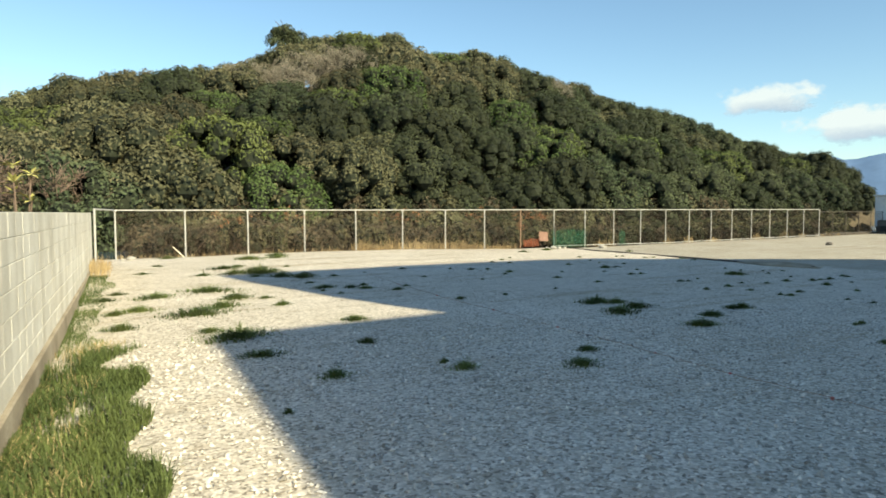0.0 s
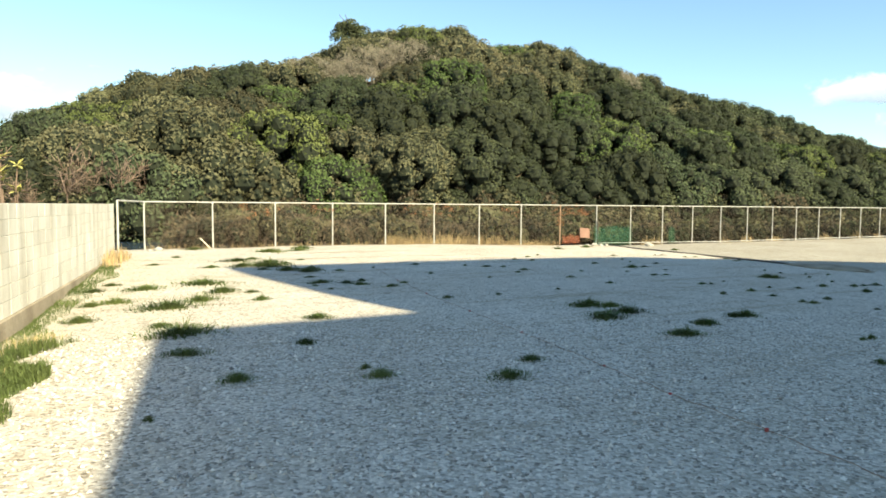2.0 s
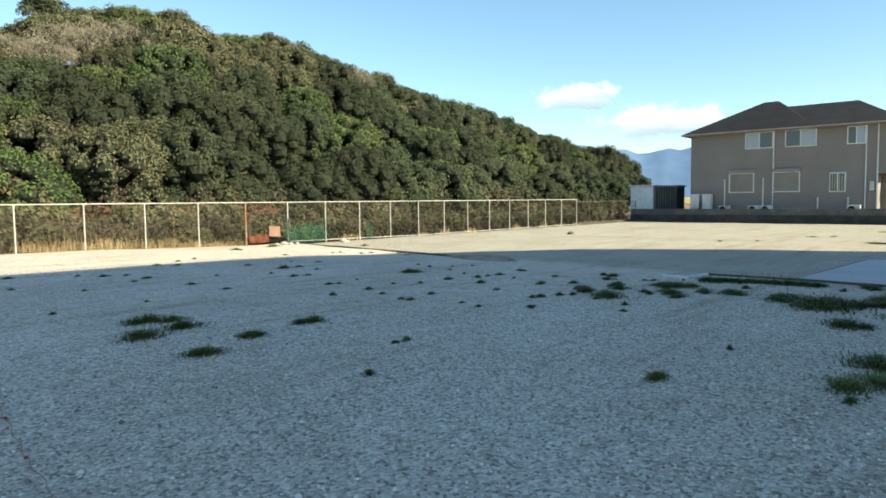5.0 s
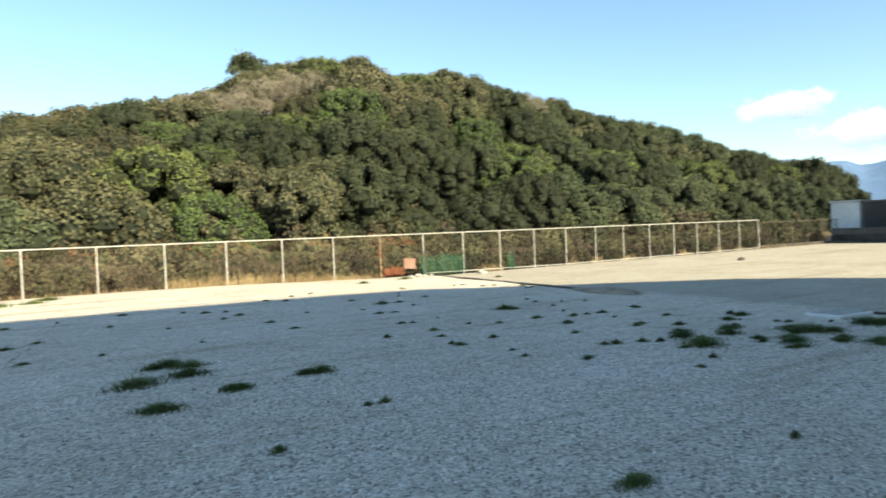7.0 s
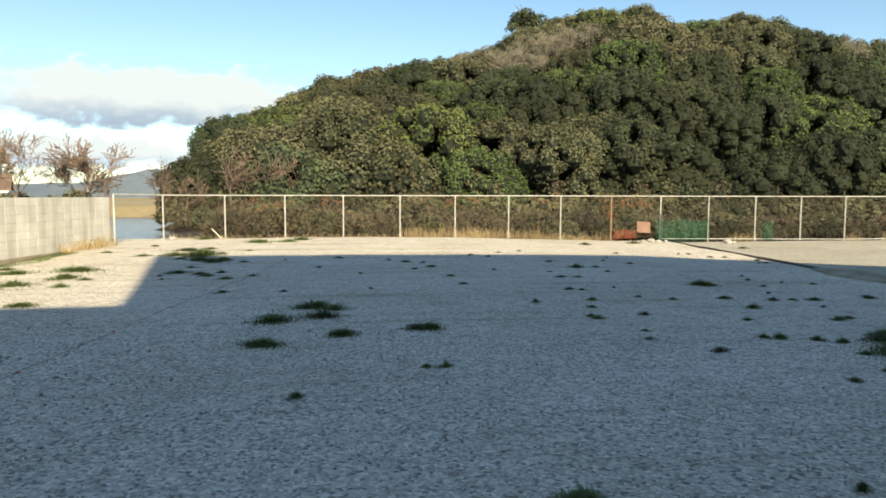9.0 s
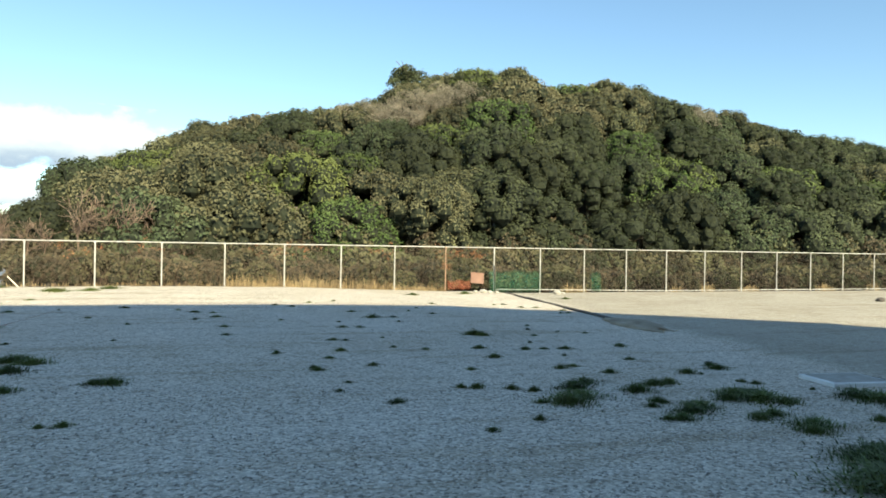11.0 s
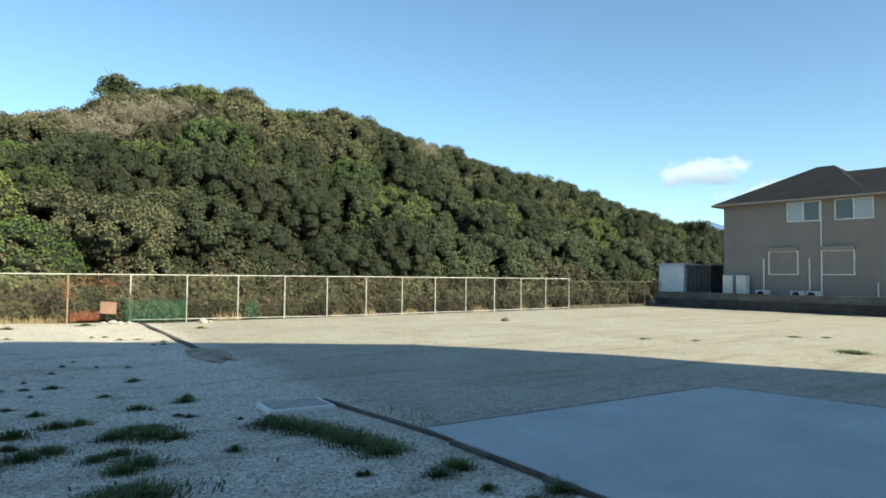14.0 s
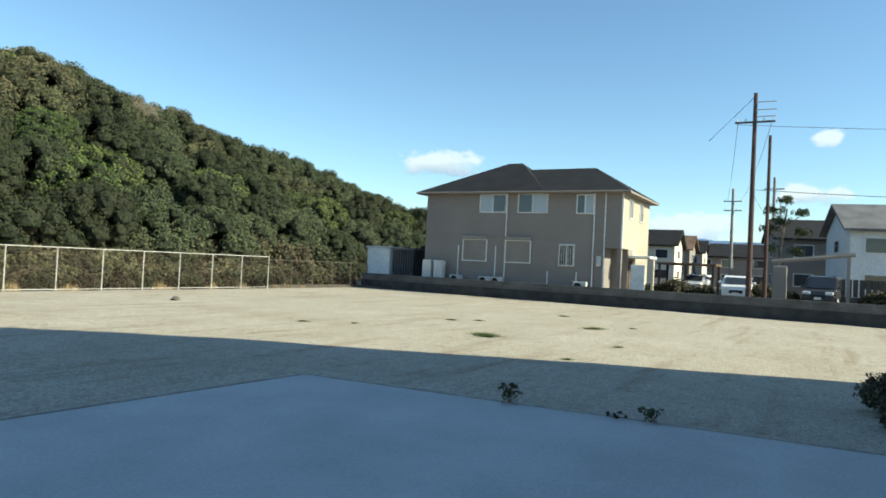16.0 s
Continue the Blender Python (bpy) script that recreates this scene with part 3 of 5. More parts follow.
part("gutter", rod(bmesh.new(), (XF - OV - 0.03, YS - OV, ZE + 0.06), (XF - OV - 0.03, YN + OV, ZE + 0.06), 0.045, n=8), SHUTTER, house, "beige rain gutter")
window(house, 1.75, 1.05, FAC(-8.77, 5.70, 0.02), curtain=-1)
window(house, 1.85, 1.08, FAC(-11.45, 5.70, 0.02), curtain=1)
window(house, 0.95, 1.05, FAC(-14.77, 5.66, 0.02), curtain=1)
window(house, 0.85, 1.2, FAC(-13.75, 2.59, 0.02), grille=True)
for yc in (-7.61, -10.6):
    w, h = 1.62, 1.3
    s = part("roller_shutter", B(-w / 2, w / 2, -0.02, 0.0, -h / 2, h / 2), SHUTTER, house, "closed beige roller shutter")
    s.matrix_world = FAC(yc, 2.70, 0.01)
    for i in range(14):
        z = -h / 2 + h * i / 14
        part("slat", B(-w / 2 + 0.004, w / 2 - 0.004, -0.04, -0.021, z + 0.008, z + h / 14 - 0.004, 0.005), SHUTTER, s)
    bm = bmesh.new()
    for a in ((-w / 2 - 0.06, -w / 2, -h / 2, h / 2), (w / 2, w / 2 + 0.06, -h / 2, h / 2), (-w / 2 - 0.06, w / 2 + 0.06, -h / 2 - 0.06, -h / 2), (-w / 2 - 0.06, w / 2 + 0.06, h / 2, h / 2 + 0.05)):
        box(bm, a[0], a[1], -0.08, 0.0, a[2], a[3])
    part("shutter_frame", bm, TRIM, s)
    part("shutter_box", B(-w / 2 - 0.08, w / 2 + 0.08, -0.2, 0.0, h / 2 + 0.06, h / 2 + 0.27, 0.015), SHUTTER, s)
for yc, top in ((-9.75, ZE), (-15.35, ZE), (-16.0, ZE), (-6.45, 3.0), (-9.1, 3.0), (-12.6, 1.6), (-14.4, 1.6)):
    bm = rod(bmesh.new(), (XF - 0.07, yc, Z0), (XF - 0.07, yc, top), 0.04, n=8)
    for z in np.arange(1.0, top, 1.4):
        box(bm, XF - 0.1, XF, yc - 0.055, yc + 0.055, z, z + 0.03)
    part("downpipe", bm, TRIM, house, "white downpipe")
# thin panels over the end wall, painted lighter for the sun on that side
part("side_wall", B(XF + 0.02, XB - 0.02, YS - 0.014, YS, 3.1, ZE - 0.02), ENDWALL_LIT, house, "end wall with sunlight put into its lighter siding colour")
part("side_wall", B(XF + 2.6, XB - 0.02, YS - 0.014, YS, Z0, 3.08), ENDWALL_LIT, house, "end wall with sunlight put into its lighter siding colour")
part("corner_trim", B(XF - 0.02, XF + 0.07, YS - 0.03, YS + 0.06, 3.1, ZE - 0.02), TRIM, house, "white corner trim")
part("porch_screen", B(XF + 0.3, XF + 0.36, YS - 1.3, YS - 0.5, Z0, 2.2, 0.01), WHITEWALL, house, "white porch screen")
for xx in (54.3, 56.9):
    w = window(house, 0.75, 1.05, pose(xx, YS - 0.02, 5.5, 0, 0, 0), curtain=0)
for zz in ((XF + 1.7, XF + 2.5),):
    part("door", B(zz[0], zz[1], YS - 0.05, YS + 0.02, Z0, 2.45, 0.01), TIMBER, house, "dark front door")
part("porch_post", B(55.6, 55.75, YS - 1.2, YS - 1.05, Z0, 2.6), CREAM, house)
part("porch_roof", B(54.0, 55.9, YS - 1.3, YS - 0.02, 2.6, 2.75, 0.02), TRIM, house)
part("meter_box", B(XF - 0.2, XF, -15.85, -15.6, 2.0, 2.6, 0.02), METALBOX, house)


def heater(y):
    t = thing("water_heater", "tall pale water heater standing by the house wall", "water heater", "water heaters")
    part("tank", B(-0.32, 0.32, -0.28, 0.28, 0.12, 1.6, 0.05), METALBOX, t)
    part("base", B(-0.3, 0.3, -0.26, 0.26, 0, 0.12), CONCRETE, t)
    bm = bmesh.new()
    for i in range(3):
        rod(bm, (-0.2 + 0.2 * i, -0.3, 0.1), (-0.2 + 0.2 * i, -0.3, 0.5), 0.02, n=6)
    part("pipe", bm, TRIM, t)
    t.matrix_world = pose(52.0, y, 0.35, 0, 0, -90)


heater(-4.5)
heater(-5.35)
ac = thing("air_conditioner", "pale outdoor air-conditioner unit with a dark fan grille", "air conditioner", "outdoor units")
part("case", B(-0.4, 0.4, -0.15, 0.15, 0.08, 0.65, 0.02), METALBOX, ac)
bm = bmesh.new()
for rr in (0.07, 0.14, 0.21):
    k = 18
    for i in range(k):
        a, b = 2 * math.pi * i / k, 2 * math.pi * (i + 1) / k
        rod(bm, (-0.1 + rr * math.cos(a), -0.165, 0.37 + rr * math.sin(a)), (-0.1 + rr * math.cos(b), -0.165, 0.37 + rr * math.sin(b)), 0.008, n=3)
part("fan_grille", bm, BLACK, ac)
fan = bmesh.new()
rod(fan, (-0.1, -0.158, 0.37), (-0.1, -0.152, 0.37), 0.22, n=24)
part("fan_recess", fan, BLACK, ac)
part("foot", B(-0.35, -0.25, -0.14, 0.14, 0, 0.08), BLACK, ac)
part("foot", B(0.25, 0.35, -0.14, 0.14, 0, 0.08), BLACK, ac)
ac.matrix_world = pose(52.0, -6.6, 0.42, 0, 0, -90)
for yc in (-8.65, -9.5, -14.8):
    copy_thing(ac, pose(52.0, yc, 0.42, 0, 0, -90))
for yc, xx in ((-6.6, 0), (-8.65, 0), (-9.5, 0), (-14.8, 0)):
    thing("unit_base", "concrete blocks under an outdoor unit", "concrete block", "unit bases", bm=B(51.75, 52.25, yc - 0.4, yc + 0.4, 0.2, 0.42, 0.01), mat=GREYWALL)
shed = thing("storage_shed", "white steel storage shed beside the house", "shed")
part("body", B(53.2, 55.2, -0.6, 1.3, 0.3, 2.62, 0.02), WHITEWALL, shed)
part("roof", B(53.1, 55.3, -0.7, 1.4, 2.63, 2.75, 0.02), METALBOX, shed)
shed2 = thing("storage_shed", "dark steel storage shed beside the house", "shed")
part("body", B(53.4, 55.0, -2.5, -0.8, 0.3, 2.55, 0.02), DARKWALL, shed2)
part("roof", B(53.3, 55.1, -2.6, -0.72, 2.56, 2.68, 0.02), ROOF_GREY, shed2)
bm = bmesh.new()
for i in range(8):
    box(bm, 53.38, 53.4, -2.4 + 0.2 * i, -2.37 + 0.2 * i, 0.4, 2.5)
part("rib", bm, ROOF_GREY, shed2)


def simple_house(name, label, cx, cy, w, d, h, rz, wall, roof, base=0.0, rise=1.8, gable=True, storeys=2, timber=False, gable_mat=None):
    """A gabled or hipped house: the ridge runs along its local x."""
    t = thing(name, label, "house")
    t.matrix_world = pose(cx, cy, base, 0, 0, rz)
    part("wall", B(-w / 2, w / 2, -d / 2, d / 2, 0, h), wall, t).matrix_parent_inverse = Matrix()
    o = 0.5
    bm = bmesh.new()
    if gable:
        prism(bm, [(-d / 2 - o, h - 0.12), (0, h + rise), (d / 2 + o, h - 0.12), (d / 2 + o, h + 0.06), (0, h + rise + 0.2), (-d / 2 - o, h + 0.06)], -w / 2 - o, w / 2 + o, "x")
        g = bmesh.new()
        prism(g, [(-d / 2, h), (d / 2, h), (0, h + rise - 0.05)], -w / 2, w / 2, "x")
        part("gable", g, gable_mat or wall, t)
    else:
        k = min(d / 2, w / 2 - 0.2)
        hip(bm, -w / 2 - o, w / 2 + o, -d / 2 - o, d / 2 + o, h, h + rise, 0, 0, 0) if w < d else None
        if w >= d:
            c = [bm.verts.new(p) for p in ((-w / 2 - o, -d / 2 - o, h), (w / 2 + o, -d / 2 - o, h), (w / 2 + o, d / 2 + o, h), (-w / 2 - o, d / 2 + o, h))]
            r0, r1 = bm.verts.new((-w / 2 + k, 0, h + rise)), bm.verts.new((w / 2 - k, 0, h + rise))
            bm.faces.new((c[0], c[1], r1, r0))
            bm.faces.new((c[1], c[2], r1))
            bm.faces.new((c[2], c[3], r0, r1))
            bm.faces.new((c[3], c[0], r0))
            bm.faces.new(c[::-1])
    part("roof", bm, roof, t)
    if timber:
        bm = bmesh.new()
        for i in range(int(w / 1.8) + 1):
            x = -w / 2 + i * (w - 0.16) / int(w / 1.8)
            box(bm, x, x + 0.16, -d / 2 - 0.03, -d / 2, 0, h)
        for z in (h * 0.5, h - 0.2):
            box(bm, -w / 2, w / 2, -d / 2 - 0.025, -d / 2, z, z + 0.15)
        part("timber_frame", bm, TIMBER, t)
    for s in range(storeys):
        z = h * (s + 0.58) / storeys
        n = max(2, int(w / 3.2))
        for i in range(n):
            x = -w / 2 + w * (i + 0.5) / n
            for face, rot, yy in (("f", 0, -d / 2 - 0.02),):
                fr = bmesh.new()
                box(fr, -0.78, 0.78, -0.04, 0.0, -0.58, 0.58)
                wdw = part("window", fr, TRIM, t)
                wdw.matrix_basis = pose(x, yy, z)
                part("pane", B(-0.7, 0.7, -0.055, -0.041, -0.5, 0.5), GLASS, wdw)
        fr = bmesh.new()
        box(fr, -0.68, 0.68, -0.04, 0.0, -0.5, 0.5)
        for sx in (-1, 1):
            wdw = part("window", fr.copy(), TRIM, t)
            wdw.matrix_basis = pose(sx * (w / 2 + 0.02), 0, z, 0, 0, 90 * sx)
            part("pane", B(-0.6, 0.6, -0.055, -0.041, -0.42, 0.42), GLASS, wdw)
        fr.free()
    return t


# across the pond and the yard beyond the block wall
simple_house("house", "low white house with dark timbers and a brown tiled roof", -37.0, 47, 10.5, 7, 4.0, 12, CREAM, ROOF_BROWN, 0.0, 2.0, gable=False, storeys=1, timber=True)
simple_house("house", "one-storey brown-roofed wing in front of a timbered house", -38.5, 40, 9.0, 4.5, 2.0, 12, CREAM, ROOF_BROWN, 0.0, 1.2, gable=False, storeys=1, timber=True)
simple_house("house", "two-storey cream house with a grey roof and brick-red gable", -36.4, 62, 8.5, 7, 5.6, 18, CREAM, ROOF_GREY, 0.0, 1.7, storeys=2, gable_mat=BRICKWALL)
simple_house("house", "small house with a weathered brown tiled roof", -29.5, 50, 6.5, 5, 2.2, 20, CREAM, ROOF_BROWN, 0.0, 1.5, storeys=1)
simple_house("house", "small house with a brown roof beside bare trees", -47, 46, 7, 6, 3.6, 12, CREAM, ROOF_BROWN, 0.0, 1.7, storeys=1, timber=True)
simple_house("house", "distant white house near the water", -20, 120, 9, 6, 4.0, 0, WHITEWALL, ROOF_GREY, 1.0, 1.4, storeys=2)
apt = simple_house("apartment_building", "long brown apartment block with a stair tower far off", -94, 114, 34, 10, 10.0, 18, BRICKWALL, ROOF_BROWN, 0.0, 2.2, gable=False, storeys=3)
part("tower", B(13, 18.5, -5.4, 3, 0, 14.2), BRICKWALL, apt)
carport = thing("carport", "white flat-roofed carport behind the block wall", "carport")
part("roof", B(-1.9, 1.9, -1.3, 1.3, 2.0, 2.14, 0.02), WHITEWALL, carport)
for sx in (-1.7, 1.7):
    for sy in (-1.1, 1.1):
        part("post", rod(bmesh.new(), (sx, sy, 0), (sx, sy, 2.0), 0.05, n=6), WHITEWALL, carport)
carport.matrix_world = pose(-17.4, 26, -0.2, 0, 0, 10)

# street on the far side, past the low wall
simple_house("house", "white house with a sloping pale roof by the street", 74, -33.0, 10, 8, 5.2, -80, WHITEWALL, ROOF_GREY, 0.35, 2.0, storeys=2)
simple_house("house", "beige house with a dark roof behind a garden pine", 84, -27.0, 8, 8, 5.0, -80, STUCCO, ROOF_DARK, 0.35, 1.8, storeys=2)
for k, (x, y) in enumerate(((101, -8.6), (113, -8.4), (126, -8.2), (140, -8.4), (156, -8.6))):
    simple_house("house", "beige gabled row house with white trim and dark roof", x, y, 6.0, 6.4, 4.9, -88, STUCCO if k % 2 else CREAM, ROOF_BROWN if k % 2 else ROOF_DARK, 0.35, 1.9, storeys=2)
simple_house("house", "beige house with a brown roof across the street", 96, -29, 8, 8, 5.0, -80, CREAM, ROOF_BROWN, 0.35, 1.8, storeys=2)
simple_house("house", "small beige house at the end of the street", 118, -17.5, 8, 8, 4.2, -85, STUCCO, ROOF_DARK, 0.35, 1.8, storeys=2)
simple_house("house", "small cream house with a brown roof down the street", 134, -21.5, 8, 8, 4.4, -85, CREAM, ROOF_BROWN, 0.35, 1.8, storeys=2)
street_port = thing("carport", "brown timber carport standing beside the street", "carport")
part("roof", B(66.0, 69.5, -20.4, -16.2, 2.5, 2.66, 0.02), ROOF_BROWN, street_port)
for px, py in ((66.2, -20.2), (66.2, -16.4), (69.3, -20.2), (69.3, -16.4), (66.2, -18.3)):
    part("post", B(px - 0.08, px + 0.08, py - 0.08, py + 0.08, 0.3, 2.5), TIMBER, street_port)
fence3 = thing("garden_wall", "dark slatted garden fence on a low wall", "fence")
part("base", B(58, 58.2, -36, -27.9, 0.3, 0.95), GREYWALL, fence3)
for i in range(26):
    part("slat", B(58.04, 58.12, -36 + 0.31 * i, -35.75 + 0.31 * i, 0.96, 1.95), DARKPIPE, fence3)
thing("gate_pillar", "square beige gate pillar by the street", "pillar", bm=B(55.0, 55.6, -25.4, -24.7, 0.3, 2.5, 0.03), mat=STUCCO)
awn = thing("pergola", "pale timber beam on posts by the street", "pergola")
part("beam", rod(bmesh.new(), (55.5, -28.6, 3.25), (55.5, -24.6, 2.75), 0.13, n=6), SHUTTER, awn)
for y in (-28.3, -25.0):
    part("post", B(55.45, 55.62, y - 0.08, y + 0.08, 0.3, 2.72 if y > -26 else 3.1), SHUTTER, awn)


def car(name, label, m, paint, tall):
    c = thing(name, label, "car")
    h = 1.72 if tall else 1.5
    prof = [(-2.1, 0.28), (2.1, 0.28), (2.16, 0.55), (2.1, 0.85), (1.35, 0.98), (0.75, h - 0.06), (0.3, h), (-1.75, h - 0.03), (-2.05, 0.95), (-2.14, 0.6)]
    bm = prism(bmesh.new(), prof, -0.83, 0.83)
    for v in bm.verts:
        if v.co.z > 1.0:
            v.co.y *= 0.86
        if abs(v.co.x) > 2.05:
            v.co.y *= 0.9
    bmesh.ops.bevel(bm, geom=bm.edges[:], offset=0.05, segments=2, affect="EDGES")
    part("body", bm, paint, c, smooth=False)
    bm = bmesh.new()
    vs = [bm.verts.new(p) for p in ((1.36, -0.66, 1.03), (1.36, 0.66, 1.03), (0.83, 0.60, h - 0.12), (0.83, -0.60, h - 0.12))]
    bm.faces.new(vs)
    r = bmesh.ops.extrude_face_region(bm, geom=bm.faces[:])
    for v in r["geom"]:
        if isinstance(v, bmesh.types.BMVert):
            v.co += Vector((0.025, 0, 0.02))
    bmesh.ops.recalc_face_normals(bm, faces=bm.faces)
    part("windscreen", bm, GLASS, c)
    for s in (-1, 1):
        part("side_window", B(-1.6, 0.75, s * 0.745 - 0.02, s * 0.745 + 0.02, 1.08, h - 0.16, 0.01), GLASS, c)
        part("headlight", B(1.98, 2.17, s * 0.55 - 0.2, s * 0.55 + 0.2, 0.68, 0.85, 0.04), CHROME, c, "clear headlight")
        part("mirror", B(0.95, 1.1, s * 0.9 - 0.1, s * 0.9 + 0.1, 1.02, 1.17, 0.03), paint, c)
        for x in (-1.35, 1.35):
            w = part("wheel", rod(bmesh.new(), (x, s * 0.62, 0.31), (x, s * 0.85, 0.31), 0.31, n=20), BLACK, c)
            part("rim", rod(bmesh.new(), (x, s * 0.845, 0.31), (x, s * 0.862, 0.31), 0.19, n=14), METALBOX, w)
    part("grille", B(2.1, 2.185, -0.35, 0.35, 0.5, 0.68, 0.01), BLACK, c)
    part("number_plate", B(2.17, 2.19, -0.17, 0.17, 0.42, 0.55), WHITEWALL, c)
    c.matrix_world = m
    return c


car("car", "white car parked by the street behind the low wall", pose(57.2, -22.75, 0.36, 0, 0, 183), CARWHITE, False)
car("car", "pale car parked under the street carport", pose(67.6, -18.9, 0.36, 0, 0, 176), CARWHITE, False)
car("van", "dark minivan parked by the street behind the low wall", pose(57.4, -27.2, 0.36, 0, 0, 172), CARDARK, True)


def utility_pole(label, x, y, z0, top, r, mat, arms, lean=0.0):
    t = thing("utility_pole", label, "utility pole")
    part("pole", rod(bmesh.new(), (0, 0, 0), (lean, 0, top), r, r * 0.65, n=12), mat, t)
    for z, w in arms:
        part("crossarm", B(-0.05, 0.05, -w / 2, w / 2, z, z + 0.09), DARKPIPE, t)
        for s in (-1, -0.5, 0.5, 1):
            b = rod(bmesh.new(), (0, s * w * 0.45, z + 0.09), (0, s * w * 0.45, z + 0.25), 0.04, 0.03, n=6)
            part("insulator", b, METALBOX, t)
    t.matrix_world = pose(x, y, z0)
    return t


p1 = utility_pole("tall red-brown utility pole with crossarm and brackets", 51.6, -23.8, 0.3, 11.0, 0.145, POLE, ((9.45, 1.9),))
for z in (10.5, 10.1, 9.75):
    part("bracket", B(-0.03, 0.03, -1.0, 0.0, z, z + 0.04), METALBOX, p1)
part("stay_wire", rod(bmesh.new(), (0, 0.05, 10.8), (0, 2.2, 8.6), 0.012, n=4), DARKPIPE, p1)
utility_pole("slim dark steel pole without crossarm", 52.3, -24.5, 0.3, 8.9, 0.11, POLE, ())
utility_pole("distant concrete utility pole", 92, -18.6, 0.3, 11.0, 0.2, POLEGREY, ((9.6, 1.8), (8.6, 1.8)))
utility_pole("distant concrete utility pole", 110, -22.4, 0.3, 11.0, 0.2, POLEGREY, ((9.6, 1.8),))
utility_pole("distant concrete utility pole", 88, -22.8, 0.3, 11.6, 0.2, POLEGREY, ((10.4, 1.8),))
utility_pole("slim utility pole beyond the block wall", -33, 45, 0, 8.6, 0.16, POLEGREY, ())
utility_pole("distant utility pole beyond the pond", -25.5, 72, 1.0, 8.0, 0.16, POLEGREY, ())
utility_pole("distant utility pole beyond the pond", -16.7, 74, 1.0, 5.3, 0.14, POLEGREY, ())
sign = thing("banner", "red and white banner on a pole beyond the pond", "banner")
part("pole", rod(bmesh.new(), (0, 0, 0), (0, 0, 5.2), 0.06, n=6), POLEGREY, sign)
part("flag", B(0.1, 0.75, -0.03, 0.03, 3.4, 5.0), REDPAINT, sign)
part("stripe", B(0.3, 0.55, -0.05, 0.05, 3.6, 4.9), WHITEWALL, sign)
sign.matrix_world = pose(-15.5, 72, 0.8)
cab = thing("overhead_cable", "thin dark cables strung between utility poles", "cable")
def cable(a, b, sag, r=0.012):
    bm = bmesh.new()
    a, b = Vector(a), Vector(b)
    pts = [a.lerp(b, i / 14) - Vector((0, 0, sag * 4 * (i / 14) * (1 - i / 14))) for i in range(15)]
    for p, q in zip(pts, pts[1:]):
        rod(bm, p, q, r, n=4)
    part("cable", bm, DARKPIPE, cab)
cable((51.6, -23.0, 9.8), (92, -18, 10.0), 0.9)
cable((51.6, -24.6, 9.8), (92, -19.2, 10.0), 0.9)
cable((51.6, -23.8, 6.2), (88, -22.8, 8.0), 0.5)
cable((51.6, -23.9, 6.3), (54, -60, 7.0), 0.9, 0.015)
cable((51.6, -23.0, 9.7), (60, -60, 10.0), 0.6)

# ---- unseen building that shades the lot ----
block = thing("apartment_building", "unseen building behind the lot, outlined to cast its shadow", "house")
# outline worked back from the lot's shadow edge; the building itself is unseen
sil = [(-0.6, 0), (-0.2, 3.7), (0.55, 4.5), (2.28, 6.08), (5.77, 6.06), (5.78, 8.4), (18.6, 8.3), (21.8, 7.8), (26.1, 6.64), (27.5, 5.43), (28.9, 3.41), (29.9, 1.86), (30.6, 0)]
tall = math.tan(SUN_EL) / math.tan(radians(17))
bm = prism(bmesh.new(), [(x, z * tall) for x, z in sil], -33, -42)
# back leans along the sun, so only the front outline casts
for v in bm.verts:
    if v.co.y < -40:
        v.co.x += 9 * 0.1726
part("wall", bm, STUCCO, block)

# ---- hung thing by the slab: striped barrier ----
bar = thing("barricade", "small red and white striped barrier on splayed legs", "barrier")
for s in (-1, 1):
    for d in (-1, 1):
        part("leg", rod(bmesh.new(), (s * 0.3, d * 0.22, 0), (s * 0.27, d * 0.02, 0.8), 0.018, n=6), RUSTPIPE, bar)
for i in range(6):
    part("stripe", B(-0.42 + 0.14 * i, -0.28 + 0.14 * i, -0.03, 0.03, 0.62, 0.76, 0.004), REDPAINT if i % 2 == 0 else WHITEWALL, bar)
part("brace", rod(bmesh.new(), (-0.29, 0.12, 0.35), (0.29, 0.12, 0.35), 0.014, n=6), RUSTPIPE, bar)
bar.matrix_world = pose(18.75, -27.72, -0.05, 0, 0, 60)

# ---- backdrop ----
def hills(label, pts, y0, depth, mat, name="backdrop"):
    """A ridge line from (angle, height) rows round the place, at one distance."""
    bm = bmesh.new()
    rows = []
    n = 90
    for i in range(n + 1):
        a = pts[0][0] + (pts[-1][0] - pts[0][0]) * i / n
        h = table(pts, a) * (1 + 0.06 * noise.noise((a * 0.9, y0 * 0.01, 1))) + 2.5 * noise.noise((a * 2.3, 3, y0))
        ar = radians(a)
        p = [bm.verts.new((d * math.sin(ar), d * math.cos(ar), z)) for d, z in ((y0, -30), (y0 + depth * 0.5, h * 0.55 - 5), (y0 + depth, h))]
        rows.append(p)
    for a, b in zip(rows, rows[1:]):
        for k in range(2):
            bm.faces.new((a[k], b[k], b[k + 1], a[k + 1]))
    return thing(name, label, "mountain", kind="structure", bm=bm, mat=mat, smooth=True)


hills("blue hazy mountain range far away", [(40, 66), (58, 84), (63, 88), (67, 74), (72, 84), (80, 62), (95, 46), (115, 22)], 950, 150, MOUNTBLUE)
hills("low wooded hills in haze-paled colour far beyond the pond", [(-75, 8), (-50, 9), (-30, 8), (-19, 12), (-13, 26), (-9, 20), (-5, 14), (5, 12), (20, 12)], 500, 120, MOUNT)


